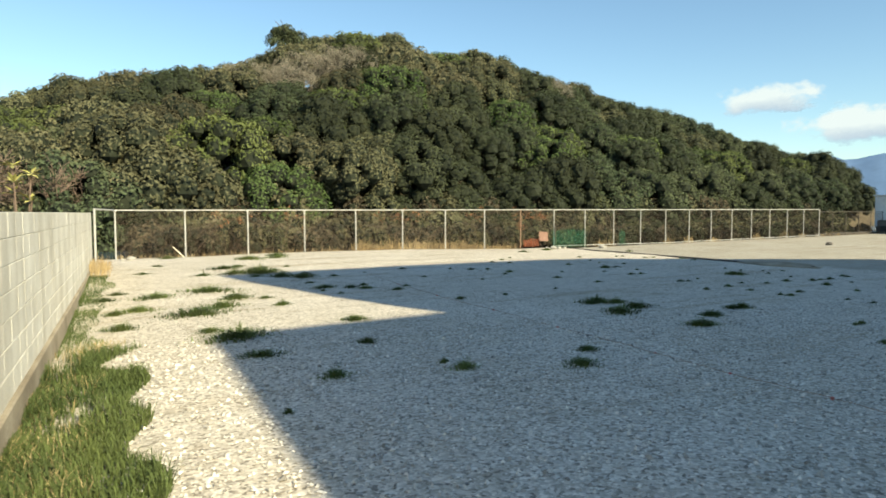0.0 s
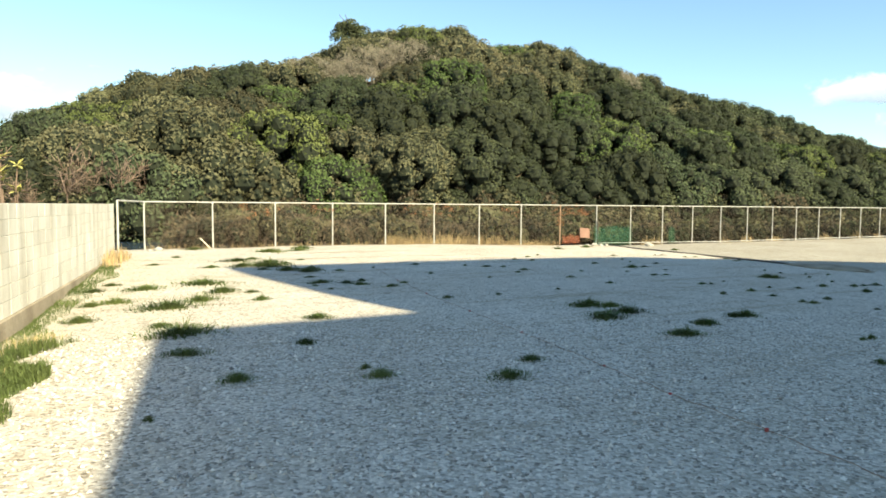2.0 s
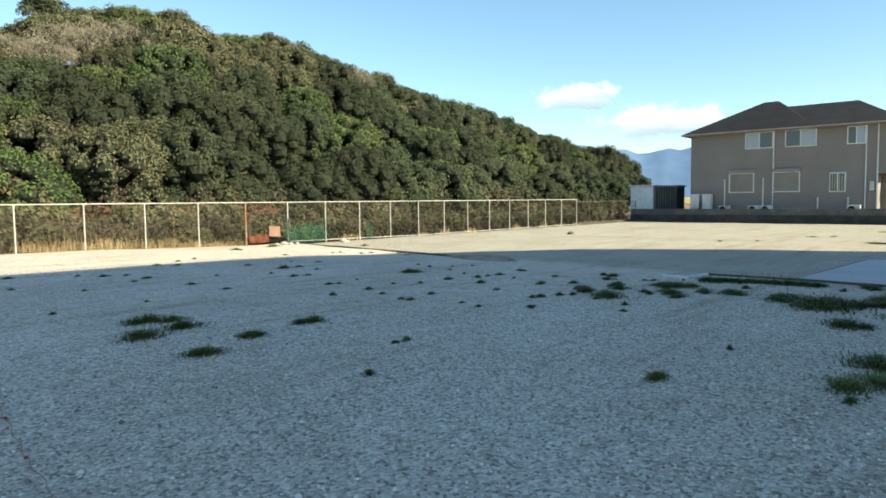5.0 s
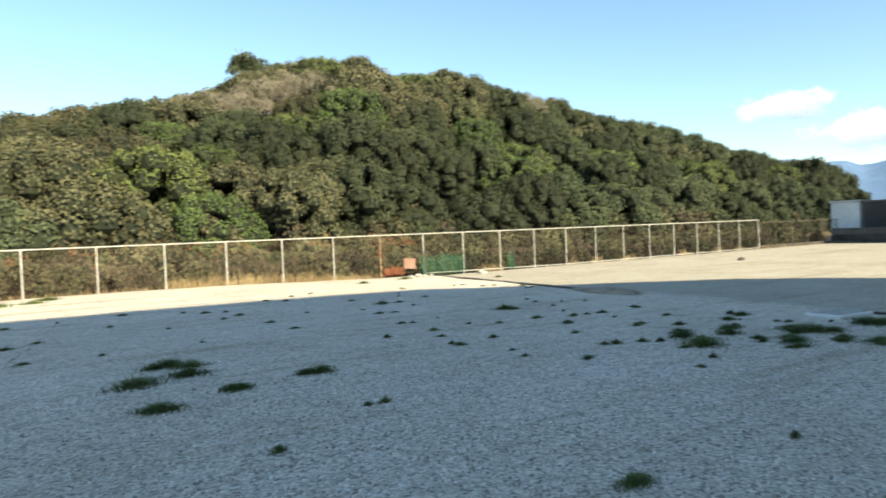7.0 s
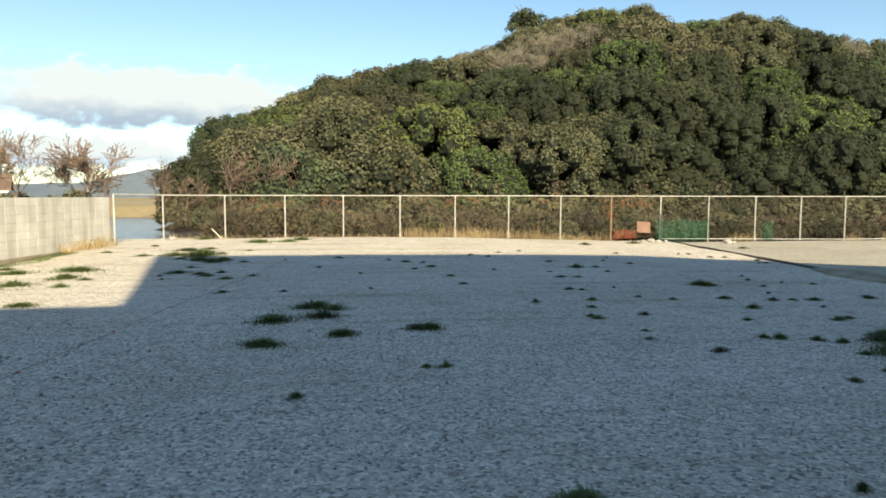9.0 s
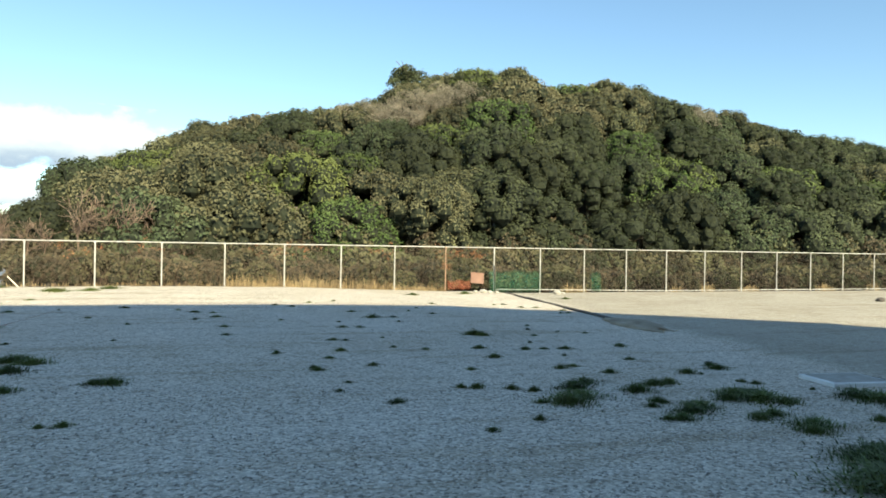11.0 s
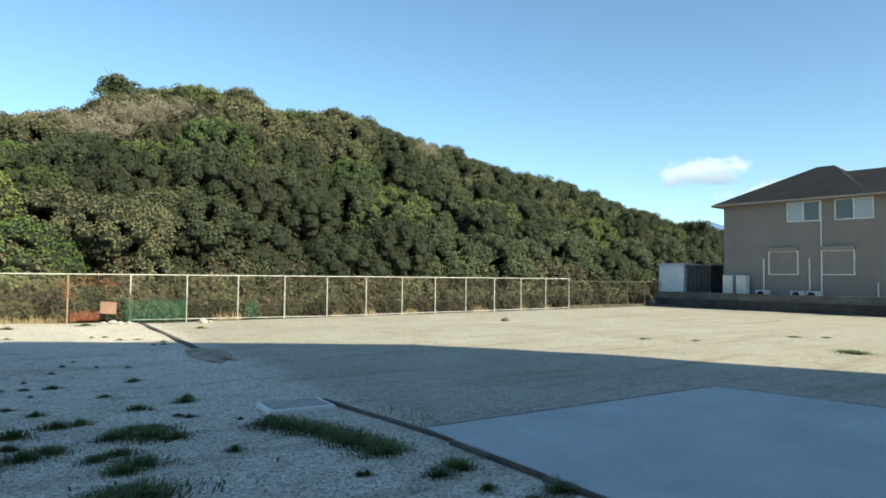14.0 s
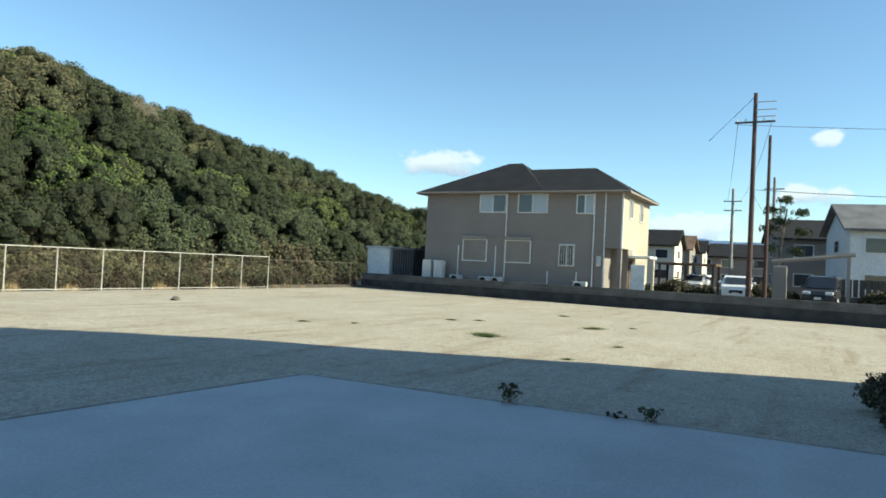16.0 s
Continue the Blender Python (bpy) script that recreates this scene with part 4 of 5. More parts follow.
def cloud(m, w, h, seed, dens, shade):
    """A far cloud bank: a backdrop sheet with a ragged soft outline."""
    mt = bpy.data.materials.new("cloud")
    mt.use_nodes = True
    nt = mt.node_tree
    n, l = nt.nodes, nt.links
    n.remove(n["Principled BSDF"])
    co = n.new("ShaderNodeTexCoord")
    mp = n.new("ShaderNodeMapping")
    mp.inputs["Location"].default_value = (seed, seed * 0.7, seed * 1.3)
    mp.inputs["Scale"].default_value = (w / 75, 1.0, h / 48)
    l.new(co.outputs["Generated"], mp.inputs[0])
    nz = n.new("ShaderNodeTexNoise")
    nz.inputs["Scale"].default_value = 1.1
    nz.inputs["Detail"].default_value = 7
    nz.inputs["Roughness"].default_value = 0.55
    l.new(mp.outputs[0], nz.inputs["Vector"])
    gr = n.new("ShaderNodeTexGradient")
    gr.gradient_type = "SPHERICAL"
    m2 = n.new("ShaderNodeMapping")
    m2.inputs["Location"].default_value = (-1, 0, -0.9)
    m2.inputs["Scale"].default_value = (2, 0, 2)
    l.new(co.outputs["Generated"], m2.inputs[0])
    l.new(m2.outputs[0], gr.inputs[0])
    ad = n.new("ShaderNodeMath")
    ad.operation = "MULTIPLY_ADD"
    ad.inputs[1].default_value = 0.5
    l.new(gr.outputs["Fac"], ad.inputs[0])
    l.new(nz.outputs["Fac"], ad.inputs[2])
    mr = n.new("ShaderNodeMapRange")
    mr.interpolation_type = "SMOOTHSTEP"
    mr.inputs["From Min"].default_value, mr.inputs["From Max"].default_value = 0.66 - dens, 0.86 - dens
    l.new(ad.outputs[0], mr.inputs["Value"])
    sep = n.new("ShaderNodeSeparateXYZ")
    l.new(co.outputs["Generated"], sep.inputs[0])
    ad2 = n.new("ShaderNodeMath")
    ad2.operation = "MULTIPLY_ADD"
    ad2.inputs[1].default_value = 0.5
    l.new(nz.outputs["Fac"], ad2.inputs[0])
    l.new(sep.outputs["Z"], ad2.inputs[2])
    ramp = n.new("ShaderNodeValToRGB")
    e = ramp.color_ramp.elements
    e[0].position, e[0].color = 0.40, (0.50 * shade, 0.60 * shade, 0.78 * shade, 1)
    e[1].position, e[1].color = 0.70, (0.92, 0.96, 1.0, 1)
    l.new(ad2.outputs[0], ramp.inputs[0])
    em = n.new("ShaderNodeEmission")
    em.inputs[1].default_value = CLOUD
    l.new(ramp.outputs[0], em.inputs[0])
    tr = n.new("ShaderNodeBsdfTransparent")
    mx = n.new("ShaderNodeMixShader")
    l.new(mr.outputs[0], mx.inputs[0])
    l.new(tr.outputs[0], mx.inputs[1])
    l.new(em.outputs[0], mx.inputs[2])
    l.new(mx.outputs[0], n["Material Output"].inputs[0])
    bm = B(-w / 2, w / 2, -0.5, 0.5, -h / 2, h / 2)
    thing("cloud", "white cumulus cloud with a blue-grey base", "cloud", kind="structure", bm=bm, mat=mt, at=m)


CLOUD = 0.5
for az, el, dist, w, h, seed, dens, shade in (
        (-13, 7.9, 1500, 820, 150, 3.1, 0.11, 0.95), (-18, 3.6, 1600, 1000, 100, 8.3, 0.02, 1.2),
        (61.5, 8.7, 1500, 250, 84, 5.2, 0.02, 1.0), (68.5, 6.4, 1500, 330, 90, 1.7, 0.04, 1.0),
        (91, 10.6, 1600, 130, 60, 2.2, -0.08, 1.3),
        (90, 6.6, 1600, 260, 80, 6.6, -0.06, 0.95), (82, 4.0, 1700, 330, 110, 4.4, 0.02, 1.2)):
    a, e = radians(az), radians(el)
    cloud(pose(dist * math.sin(a), dist * math.cos(a), 1.6 + dist * math.tan(e), 0, 0, -az), w, h, seed, dens, shade)


# ---- vegetation ----
def leaf_cloud(lobes, per, size, rng, flat=0.5):
    """Leaf clumps on the outer skin of rounded lobes: (centre, radius) rows; four-cornered ragged leaves."""
    vs, fs = [], []
    for (cx, cy, cz), rad in lobes:
        k = max(12, int(per * rad * rad))
        d = rng.normal(size=(k, 3))
        d /= np.linalg.norm(d, axis=1)[:, None]
        d[:, 2] = np.where(d[:, 2] < -0.35, -d[:, 2], d[:, 2])
        for nrm in d:
            r = rad * rng.uniform(0.82, 1.08)
            p = np.array((cx, cy, cz)) + nrm * r
            a = rng.normal(size=3)
            t = np.cross(nrm + flat * rng.normal(size=3), a)
            t /= np.linalg.norm(t) + 1e-9
            b = np.cross(nrm + flat * rng.normal(size=3), t)
            b /= np.linalg.norm(b) + 1e-9
            s = size * rng.uniform(0.6, 1.35)
            o = len(vs)
            q = nrm * s * 0.25
            vs += [tuple(p - t * s), tuple(p + b * s * 0.8 + q), tuple(p + t * s * 0.8 - b * s * 0.4)]
            fs += [(o, o + 1, o + 2)]
    return vs, fs


def raw_mesh(name, vs, fs, mat):
    me = bpy.data.meshes.new(name)
    me.from_pydata(vs, [], fs)
    me.materials.append(mat)
    return me


def crown_lobes(rx, rz, n, lo, hi, rng, droop=-0.75):
    out = []
    for i in range(n):
        z = 1 - (1 - droop) * (i + 0.5) / n
        a = i * 2.39996 + rng.uniform(-0.3, 0.3)
        r = math.sqrt(max(0, 1 - z * z))
        k = rng.uniform(0.70, 0.90)
        out.append(((rx * r * math.cos(a) * k, rx * r * math.sin(a) * k, rz * z * k), rng.uniform(lo, hi)))
    return out


# dark filler balls inside the lobes: block the view through, stand for inner shade
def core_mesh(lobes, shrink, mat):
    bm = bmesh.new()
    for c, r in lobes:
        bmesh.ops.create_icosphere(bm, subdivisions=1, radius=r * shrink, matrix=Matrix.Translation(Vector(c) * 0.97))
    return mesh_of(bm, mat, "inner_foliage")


def trunk_bm(h, r, limbs, spread, rng, top=None):
    bm = rod(bmesh.new(), (0, 0, -0.6), (rng.uniform(-0.2, 0.2), rng.uniform(-0.2, 0.2), h), r, r * 0.55, n=7)
    for i in range(limbs):
        a = 2 * math.pi * i / limbs + rng.uniform(-0.4, 0.4)
        z = h * rng.uniform(0.55, 0.95)
        rod(bm, (0, 0, z), (spread * math.cos(a), spread * math.sin(a), z + spread * rng.uniform(0.5, 1.1)), r * 0.45, r * 0.12, n=5)
    return bm


rng = np.random.default_rng(7)
PROTO = []
for v, mat, rx, rz, n in ((0, LEAF_DARK, 4.3, 3.9, 74), (1, LEAF_DARK, 4.0, 3.5, 66), (2, LEAF_OLIVE, 4.4, 3.4, 72), (3, LEAF_OLIVE, 3.8, 3.1, 62), (4, LEAF_BRIGHT, 4.1, 4.1, 72), (5, LEAF_DARK, 3.8, 4.2, 66)):
    lob = crown_lobes(rx, rz, n, 0.6, 1.15, rng)
    vs, fs = leaf_cloud(lob, 190, 0.125, rng, 0.32)
    words = {LEAF_DARK: "dark green", LEAF_OLIVE: "olive green", LEAF_BRIGHT: "bright green"}[mat]
    t = thing("tree", f"{words} broad-leaved evergreen tree with a billowing crown", "tree", "trees on the wooded mound")
    crown = new("crown", raw_mesh("crown", vs, fs, mat))
    crown.parent = t
    crown.location = (0, 0, rz)
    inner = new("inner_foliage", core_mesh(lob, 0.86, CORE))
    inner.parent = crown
    part("trunk", trunk_bm(rz, 0.22, 5, 1.8, rng), BARK, t)
    PROTO.append([t, rz, False])


def branches(bm, p, d, length, r, depth, rng, kink=0.35, up=0.12, twig=0.008):
    p, d = Vector(p), Vector(d).normalized()
    n = 3
    for i in range(n):
        q = p + d * (length / n)
        r2 = max(twig, r * (1 - 0.22))
        rod(bm, p, q, r, r2, n=5 if r > 0.03 else 3)
        if depth > 0 and (i > 0 or depth < 3):
            for k in range(2 if depth > 1 else 2):
                side = Vector((rng.normal(), rng.normal(), rng.normal() * 0.7 + up))
                nd = (d * 0.75 + side.normalized() * rng.uniform(0.5, 0.9))
                branches(bm, q, nd, length * rng.uniform(0.5, 0.72), r2 * 0.6, depth - 1, rng, kink, up, twig)
        d = (d + Vector((rng.normal(), rng.normal(), rng.normal() + up)) * kink * 0.5).normalized()
        p, r = q, r2


def bare_tree(name, label, h, r, depth, mat, rng, group="", twig=0.008, lean=(0, 0, 1), up=0.25):
    t = thing(name, label, "tree", group)
    bm = bmesh.new()
    branches(bm, (0, 0, -0.3), lean, h, r, depth, rng, up=up, twig=twig)
    part("limb", bm, mat, t)
    return t


def place_copy(ob, m):
    """A copy at pose m whose size does not depend on the size of the first one."""
    return copy_thing(ob, m @ Matrix.Diagonal((1 / ob.scale.x, 1 / ob.scale.y, 1 / ob.scale.z, 1)))


# trees on the mound
spots = []
rows = [(36.5, 7.4), (40.5, 8.0), (45.2, 8.2), (50.2, 8.2), (55.4, 8.0), (60.4, 7.8), (65.2, 7.2), (68.8, 7.0)]
for k, (y, step) in enumerate(rows):
    x = -4.2 + (k % 2) * 3.4 + max(0, k - 4) * 1.2
    while x < 158:
        spots.append((x + rng.uniform(-1.1, 1.1), y + rng.uniform(-1.2, 1.2), k))
        x += step * (1 if x < 95 else 1.25)
BARE_SPOTS = [(28.5, 57.5), (32.8, 59.5), (37.3, 59.0), (75, 60), (24.8, 61)]
for x, y, k in spots:
    if min(math.hypot(x - a, (y - b)) for a, b in BARE_SPOTS[:3]) < 3.2:
        continue
    if x > 2.2 * (y + 22.6):
        continue
    top = canopy(x, y) + (rng.uniform(-1.8, 0.8) if k < 5 else rng.uniform(-1.0, 0.3))
    if x < 3:
        top -= 0.6
    u = rng.uniform()
    if k < 2 and 13.5 < x < 21:
        v = 4
    elif x < 15:
        v = 2 if u < 0.4 else 4 if u < 0.65 else 3 if u < 0.8 else 1
    elif k >= 4 and x < 75:
        v = 2 if u < 0.45 else 3 if u < 0.8 else 4 if u < 0.88 else 0
    elif x > 44:
        v = (0, 1, 5)[int(u * 3.6)] if u < 0.82 else 2 if u < 0.92 else 4
    else:
        v = (0, 1, 5, 2, 4)[int(u * 4.99)]
    src = PROTO[v]
    s = rng.uniform(0.95, 1.42) * (0.75 if x < -2 else 1)
    m = Matrix.LocRotScale((x, y, top - s * (1.83 * src[1] + 1.1)), Euler((0, 0, rng.uniform(0, 6.28))), (s, s, s * rng.uniform(0.92, 1.08)))
    if not src[2]:
        src[0].matrix_basis = m
        src[2] = True
    else:
        place_copy(src[0], m)
for src in PROTO:
    if not src[2]:
        src[0].matrix_basis = pose(60 + 8 * src[1], 72, 12)

# the tall dark tree on the top, with a ragged crown
lob = [((rng.normal() * 1.25, rng.normal() * 1.1, 0.3 + 3.9 * rng.uniform() ** 0.8), rng.uniform(0.55, 1.0)) for _ in range(56)]
vs, fs = leaf_cloud(lob, 150, 0.15, rng)
t = thing("tree", "tall ragged dark tree standing out on the mound top", "tree")
o = new("crown", raw_mesh("crown", vs, fs, LEAF_DARK))
o.parent = t
part("trunk", trunk_bm(4.0, 0.2, 6, 1.6, rng), BARK, t)
t.matrix_basis = Matrix.LocRotScale((33.4, 68.0, 21.9), None, (1.25, 1.25, 1.15))

# leafless pale trees high on the slope
for i, (x, y) in enumerate(BARE_SPOTS):
    big = i < 3
    b = bare_tree("bare_tree", "leafless pale grey-brown tree between evergreens on the mound", 2.6 if big else 2.0, 0.16, 4, PALETWIG, rng, "leafless trees", twig=0.02, up=0.45)
    b.matrix_basis = Matrix.LocRotScale((x, y, canopy(x, y) - (7.3 if big else 7.6)), Euler((0, 0, i * 1.3)), (1.25, 1.25, 1.15))
    lob = crown_lobes(3.9, 2.5, 44, 0.6, 1.0, rng, -0.1)
    vs, fs = leaf_cloud(lob, 330, 0.06, rng, 1.5)
    o = new("twig_haze", raw_mesh("twig_haze", vs, fs, PALETWIG))
    o.parent = b
    o.location = (0, 0, 3.2)

# undergrowth behind the fence
SH = []
for mat, words, sz in ((LEAF_BROWN, "brown withered shrub", 0.085), (LEAF_OLIVE, "olive green shrub", 0.085), (LEAF_DARK, "dark green shrub", 0.09), (LEAF_BROWN, "brown thorny shrub", 0.07)):
    lob = crown_lobes(0.95, 0.75, 20, 0.22, 0.42, rng, -0.5)
    vs, fs = leaf_cloud(lob, 420, sz, rng, 0.9)
    t = thing("shrub", f"{words} growing behind the wire fence", "shrub", "undergrowth behind the fence")
    o = new("foliage", raw_mesh("foliage", vs, fs, mat))
    o.parent = t
    o.location = (0, 0, 0.75)
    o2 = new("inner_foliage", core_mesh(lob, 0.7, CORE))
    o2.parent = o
    bm = bmesh.new()
    for i in range(9):
        branches(bm, (rng.normal() * 0.1, rng.normal() * 0.1, -0.1), (rng.normal() * 0.5, rng.normal() * 0.5, 1), 0.75, 0.012, 1, rng, twig=0.004)
    tagged(part("stem", bm, TWIG, t), kind="stuff")
    SH.append([t, False])


def put_shrub(v, x, y, z, s, sz=1.0):
    m = Matrix.LocRotScale((x, y, z), Euler((0, 0, rng.uniform(0, 6.28))), (s, s, s * sz))
    if not SH[v][1]:
        SH[v][0].matrix_basis, SH[v][1] = m, True
    else:
        copy_thing(SH[v][0], m)


for row, (yy, step, hgt) in enumerate(((1.3, 1.15, 0.80), (2.6, 1.2, 1.12), (4.3, 1.5, 1.35))):
    x = -0.2 + row * 0.5
    while x < 52:
        px, py = x + rng.uniform(-0.4, 0.4), yy + rng.uniform(-0.35, 0.35)
        u = rng.uniform()
        v = (0 if u < 0.38 else 1 if u < 0.66 else 3) if px < 16 else (0 if u < 0.4 else 1 if u < 0.7 else 2)
        s = hgt * rng.uniform(0.75, 1.1) * (1.0 if px > 1.5 else 0.75)
        if px > 0.9:
            put_shrub(v, px, py, ground_z(px, py) - 0.05, s)
        x += step * (1.0 if x < 28 else 1.5)
# taller bank of shrubs beyond the water's edge
for yy, step, lo, hi in ((32.6, 2.3, 1.7, 2.5), (34.3, 2.5, 2.3, 3.3)):
    x = -6.5
    while x < 118:
        u = rng.uniform()
        if not (21.3 < x < 24.5 and yy > 34):
            put_shrub(1 if u < 0.4 else 2 if u < 0.8 else 0, x, yy + rng.uniform(-0.6, 0.6), -1.3 if yy < 33 else 0.0, rng.uniform(lo, hi) * (0.75 if x < -2 else 1))
        x += step * (1 if x < 70 else 1.6)


def blades(n, spread, h, w, rng, lean=0.5, seg=True, x0=0.0, y0=0.0):
    vs, fs = [], []
    for _ in range(n):
        a, r = rng.uniform(0, 6.283), spread * math.sqrt(rng.uniform())
        x, y = x0 + r * math.cos(a), y0 + r * math.sin(a) * 0.8
        hh = h * rng.uniform(0.45, 1.15) * (1.1 - 0.5 * r / max(spread, 1e-3))
        b = rng.uniform(0, 6.283)
        lx, ly = math.cos(b) * hh * lean * rng.uniform(0.2, 1.0), math.sin(b) * hh * lean * rng.uniform(0.2, 1.0)
        wx, wy = -math.sin(b) * w / 2, math.cos(b) * w / 2
        o = len(vs)
        vs += [(x - wx, y - wy, -0.02), (x + wx, y + wy, -0.02), (x + lx * 0.4 + wx * 0.7, y + ly * 0.4 + wy * 0.7, hh * 0.6), (x + lx * 0.4 - wx * 0.7, y + ly * 0.4 - wy * 0.7, hh * 0.6), (x + lx, y + ly, hh * 0.9)]
        fs += [(o, o + 1, o + 2, o + 3), (o + 3, o + 2, o + 4)]
    return vs, fs


def splayed(n, rx, ry, h, w, rng, ph):
    """A low cushion of blades that lean outwards, with a ragged outline and thin edges."""
    vs, fs = [], []
    for _ in range(n):
        a = rng.uniform(0, 6.283)
        r = abs(rng.normal()) * 0.5
        r *= 1 + 0.35 * math.sin(2 * a + ph) + 0.25 * math.sin(5 * a + 2 * ph)
        x, y = rx * r * math.cos(a), ry * r * math.sin(a)
        hh = h * rng.uniform(0.35, 1.2) * max(0.25, 1 - 0.6 * r)
        b = a + rng.normal() * 0.9
        k = hh * rng.uniform(0.5, 1.5)
        lx, ly = math.cos(b) * k, math.sin(b) * k
        wx, wy = -math.sin(b) * w / 2, math.cos(b) * w / 2
        o = len(vs)
        vs += [(x - wx, y - wy, -0.01), (x + wx, y + wy, -0.01), (x + lx * 0.45 + wx * 0.8, y + ly * 0.45 + wy * 0.8, hh * 0.75), (x + lx * 0.45 - wx * 0.8, y + ly * 0.45 - wy * 0.8, hh * 0.75), (x + lx, y + ly, hh * 0.8)]
        fs += [(o, o + 1, o + 2, o + 3), (o + 3, o + 2, o + 4)]
    return vs, fs


TUFT = []
for v in range(6):
    vs, fs = splayed(520, 0.40, 0.30, 0.12, 0.009, rng, v * 1.1)
    a, b = splayed(60, 0.28, 0.2, 0.2, 0.006, rng, v * 0.7)
    fs += [tuple(i + len(vs) for i in f) for f in b]
    vs += a
    t = thing("grass_tuft", "low green weed tuft growing in the gravel", "grass tuft", "weeds in the gravel")
    o = tagged(new("foliage", raw_mesh("foliage", vs, fs, GRASS)), kind="stuff")
    o.parent = t
    TUFT.append([t, False])


def tuft(x, y, w=0.7, h=1.0, rz=None):
    v = int(rng.uniform(0, 5.99))
    s = w / 0.56
    m = Matrix.LocRotScale((x, y, lot_z(x, y)), Euler((0, 0, rng.uniform(-0.4, 0.4) if rz is None else rz)), (s, s, h * (0.42 + 0.42 * s)))
    if not TUFT[v][1]:
        TUFT[v][0].matrix_basis, TUFT[v][1] = m, True
    else:
        place_copy(TUFT[v][0], m)


WEST_TUFTS = ((-0.82, -13.67, 0.84), (-0.96, -14.92, 0.41), (-0.71, -16.21, 0.29), (0.32, -14.93, 0.23), (0.5, -16.64, 0.28), (0.48, -16.29, 0.12), (3.24, -9.41, 0.18), (2.93, -7.1, 0.48), (2.26, -5.9, 1), (1.72, -4.75, 0.75), (5.25, -14.05, 0.54), (4.71, -16.48, 0.37), (5.59, -16.08, 0.32), (6.62, -15.89, 0.38), (0.23, -8.75, 0.92), (-0.72, -11.51, 0.86), (0.4, -9.91, 0.58), (-0.13, -10.83, 0.59), (-0.82, -9.1, 0.66), (1.38, -0.33, 0.56), (3.29, -2.07, 0.88), (4.58, -1.03, 0.75), (-1.89, -12.15, 0.42), (-1.37, -10.54, 0.49), (0.76, -11.16, 0.29), (-1.72, -10.64, 0.38), (-1.52, -17.04, 0.09))
MID_TUFTS = ((4.72, -15.05, 0.64), (4.66, -16.46, 0.42), (5.09, -14.1, 0.32), (5.33, -14.85, 0.52), (5.48, -14.29, 0.38), (5.52, -16.04, 0.32), (6.46, -15.83, 0.31), (6.31, -17.73, 0.11), (12.53, -12.28, 0.3), (8.96, -15.26, 0.12), (8.58, -13.96, 0.14), (8.32, -20.72, 0.09), (6.68, -20.6, 0.25), (5.14, -18.55, 0.14), (12.42, -12.16, 0.4), (11.75, -14.79, 0.23), (10.44, -16.87, 0.14), (11, -17.06, 0.18), (11.15, -9.05, 0.37), (11.88, -13.83, 0.25), (12.62, -14.05, 0.2))
NEAR_TUFTS = ((11.32, -17.83, 0.53), (11.76, -17.15, 0.48), (12.42, -17.47, 0.41), (12.07, -18.71, 0.37), (12.63, -18.3, 0.4), (13.12, -17.12, 0.25), (13.26, -18.03, 0.4), (12.91, -18.85, 0.32), (13.02, -19.39, 0.36), (13.82, -18.3, 0.4), (13.92, -16.48, 0.32), (12.12, -18.18, 0.18), (10.62, -16.92, 0.2), (13.19, -20.76, 0.19), (14.13, -19.18, 0.19), (14.69, -20.66, 0.11), (12.49, -12.09, 0.39), (11.21, -17.2, 0.17), (12.3, -15.85, 0.2), (12.79, -16.32, 0.23), (14.59, -16.28, 0.34), (14.71, -15.99, 0.22), (13.33, -14.11, 0.24), (9.57, -13.82, 0.19), (8.98, -15.44, 0.2), (9.77, -15.2, 0.16), (10.68, -18.41, 0.11))
EDGE_TUFTS = ((15.25, -21.08, 0.35), (15.59, -21.05, 0.22), (14.74, -20.69, 0.1), (15.35, -21.63, 0.19), (15.37, -22.13, 0.26), (14.4, -21.55, 0.21), (14.46, -21.71, 0.25), (14.04, -21.44, 0.34), (13.26, -20.8, 0.18))
MAT_TUFTS = ((7.33, -21.98, 0.51), (7.72, -22.42, 0.62), (8.41, -22.07, 0.71), (8.3, -22.57, 0.69), (9.08, -22.77, 0.73), (9.97, -22.89, 0.48), (12.47, -20.82, 1.25), (12.75, -21.2, 0.68), (12.96, -20.2, 0.71), (13.75, -21.59, 0.74), (11.65, -21.92, 0.67), (10.65, -21.38, 0.61), (11.44, -22.11, 0.44), (15.56, -20.93, 0.43), (15.82, -22.01, 0.44), (7.49, -23.13, 0.27), (6.95, -22.72, 0.31), (6.88, -22.07, 0.14), (7.82, -22.78, 0.33), (8.51, -22.94, 0.42), (6.73, -20.61, 0.2), (11.57, -17.62, 0.53), (12.87, -17.17, 0.4), (12.03, -16.91, 0.38), (12.38, -18.47, 0.45), (13.64, -18.1, 0.71), (13.22, -19.2, 0.52), (13.52, -17.82, 0.5), (13.16, -18.74, 0.33), (12.31, -18, 0.23))
LONE_TUFTS = ((1.5, -17.24, 0.36), (2.1, -16.78, 0.27), (6.49, -17.73, 0.14))
for x, y, w in WEST_TUFTS + LONE_TUFTS + MID_TUFTS + NEAR_TUFTS + EDGE_TUFTS:
    tuft(x, y, w, rng.uniform(0.75, 1.1))
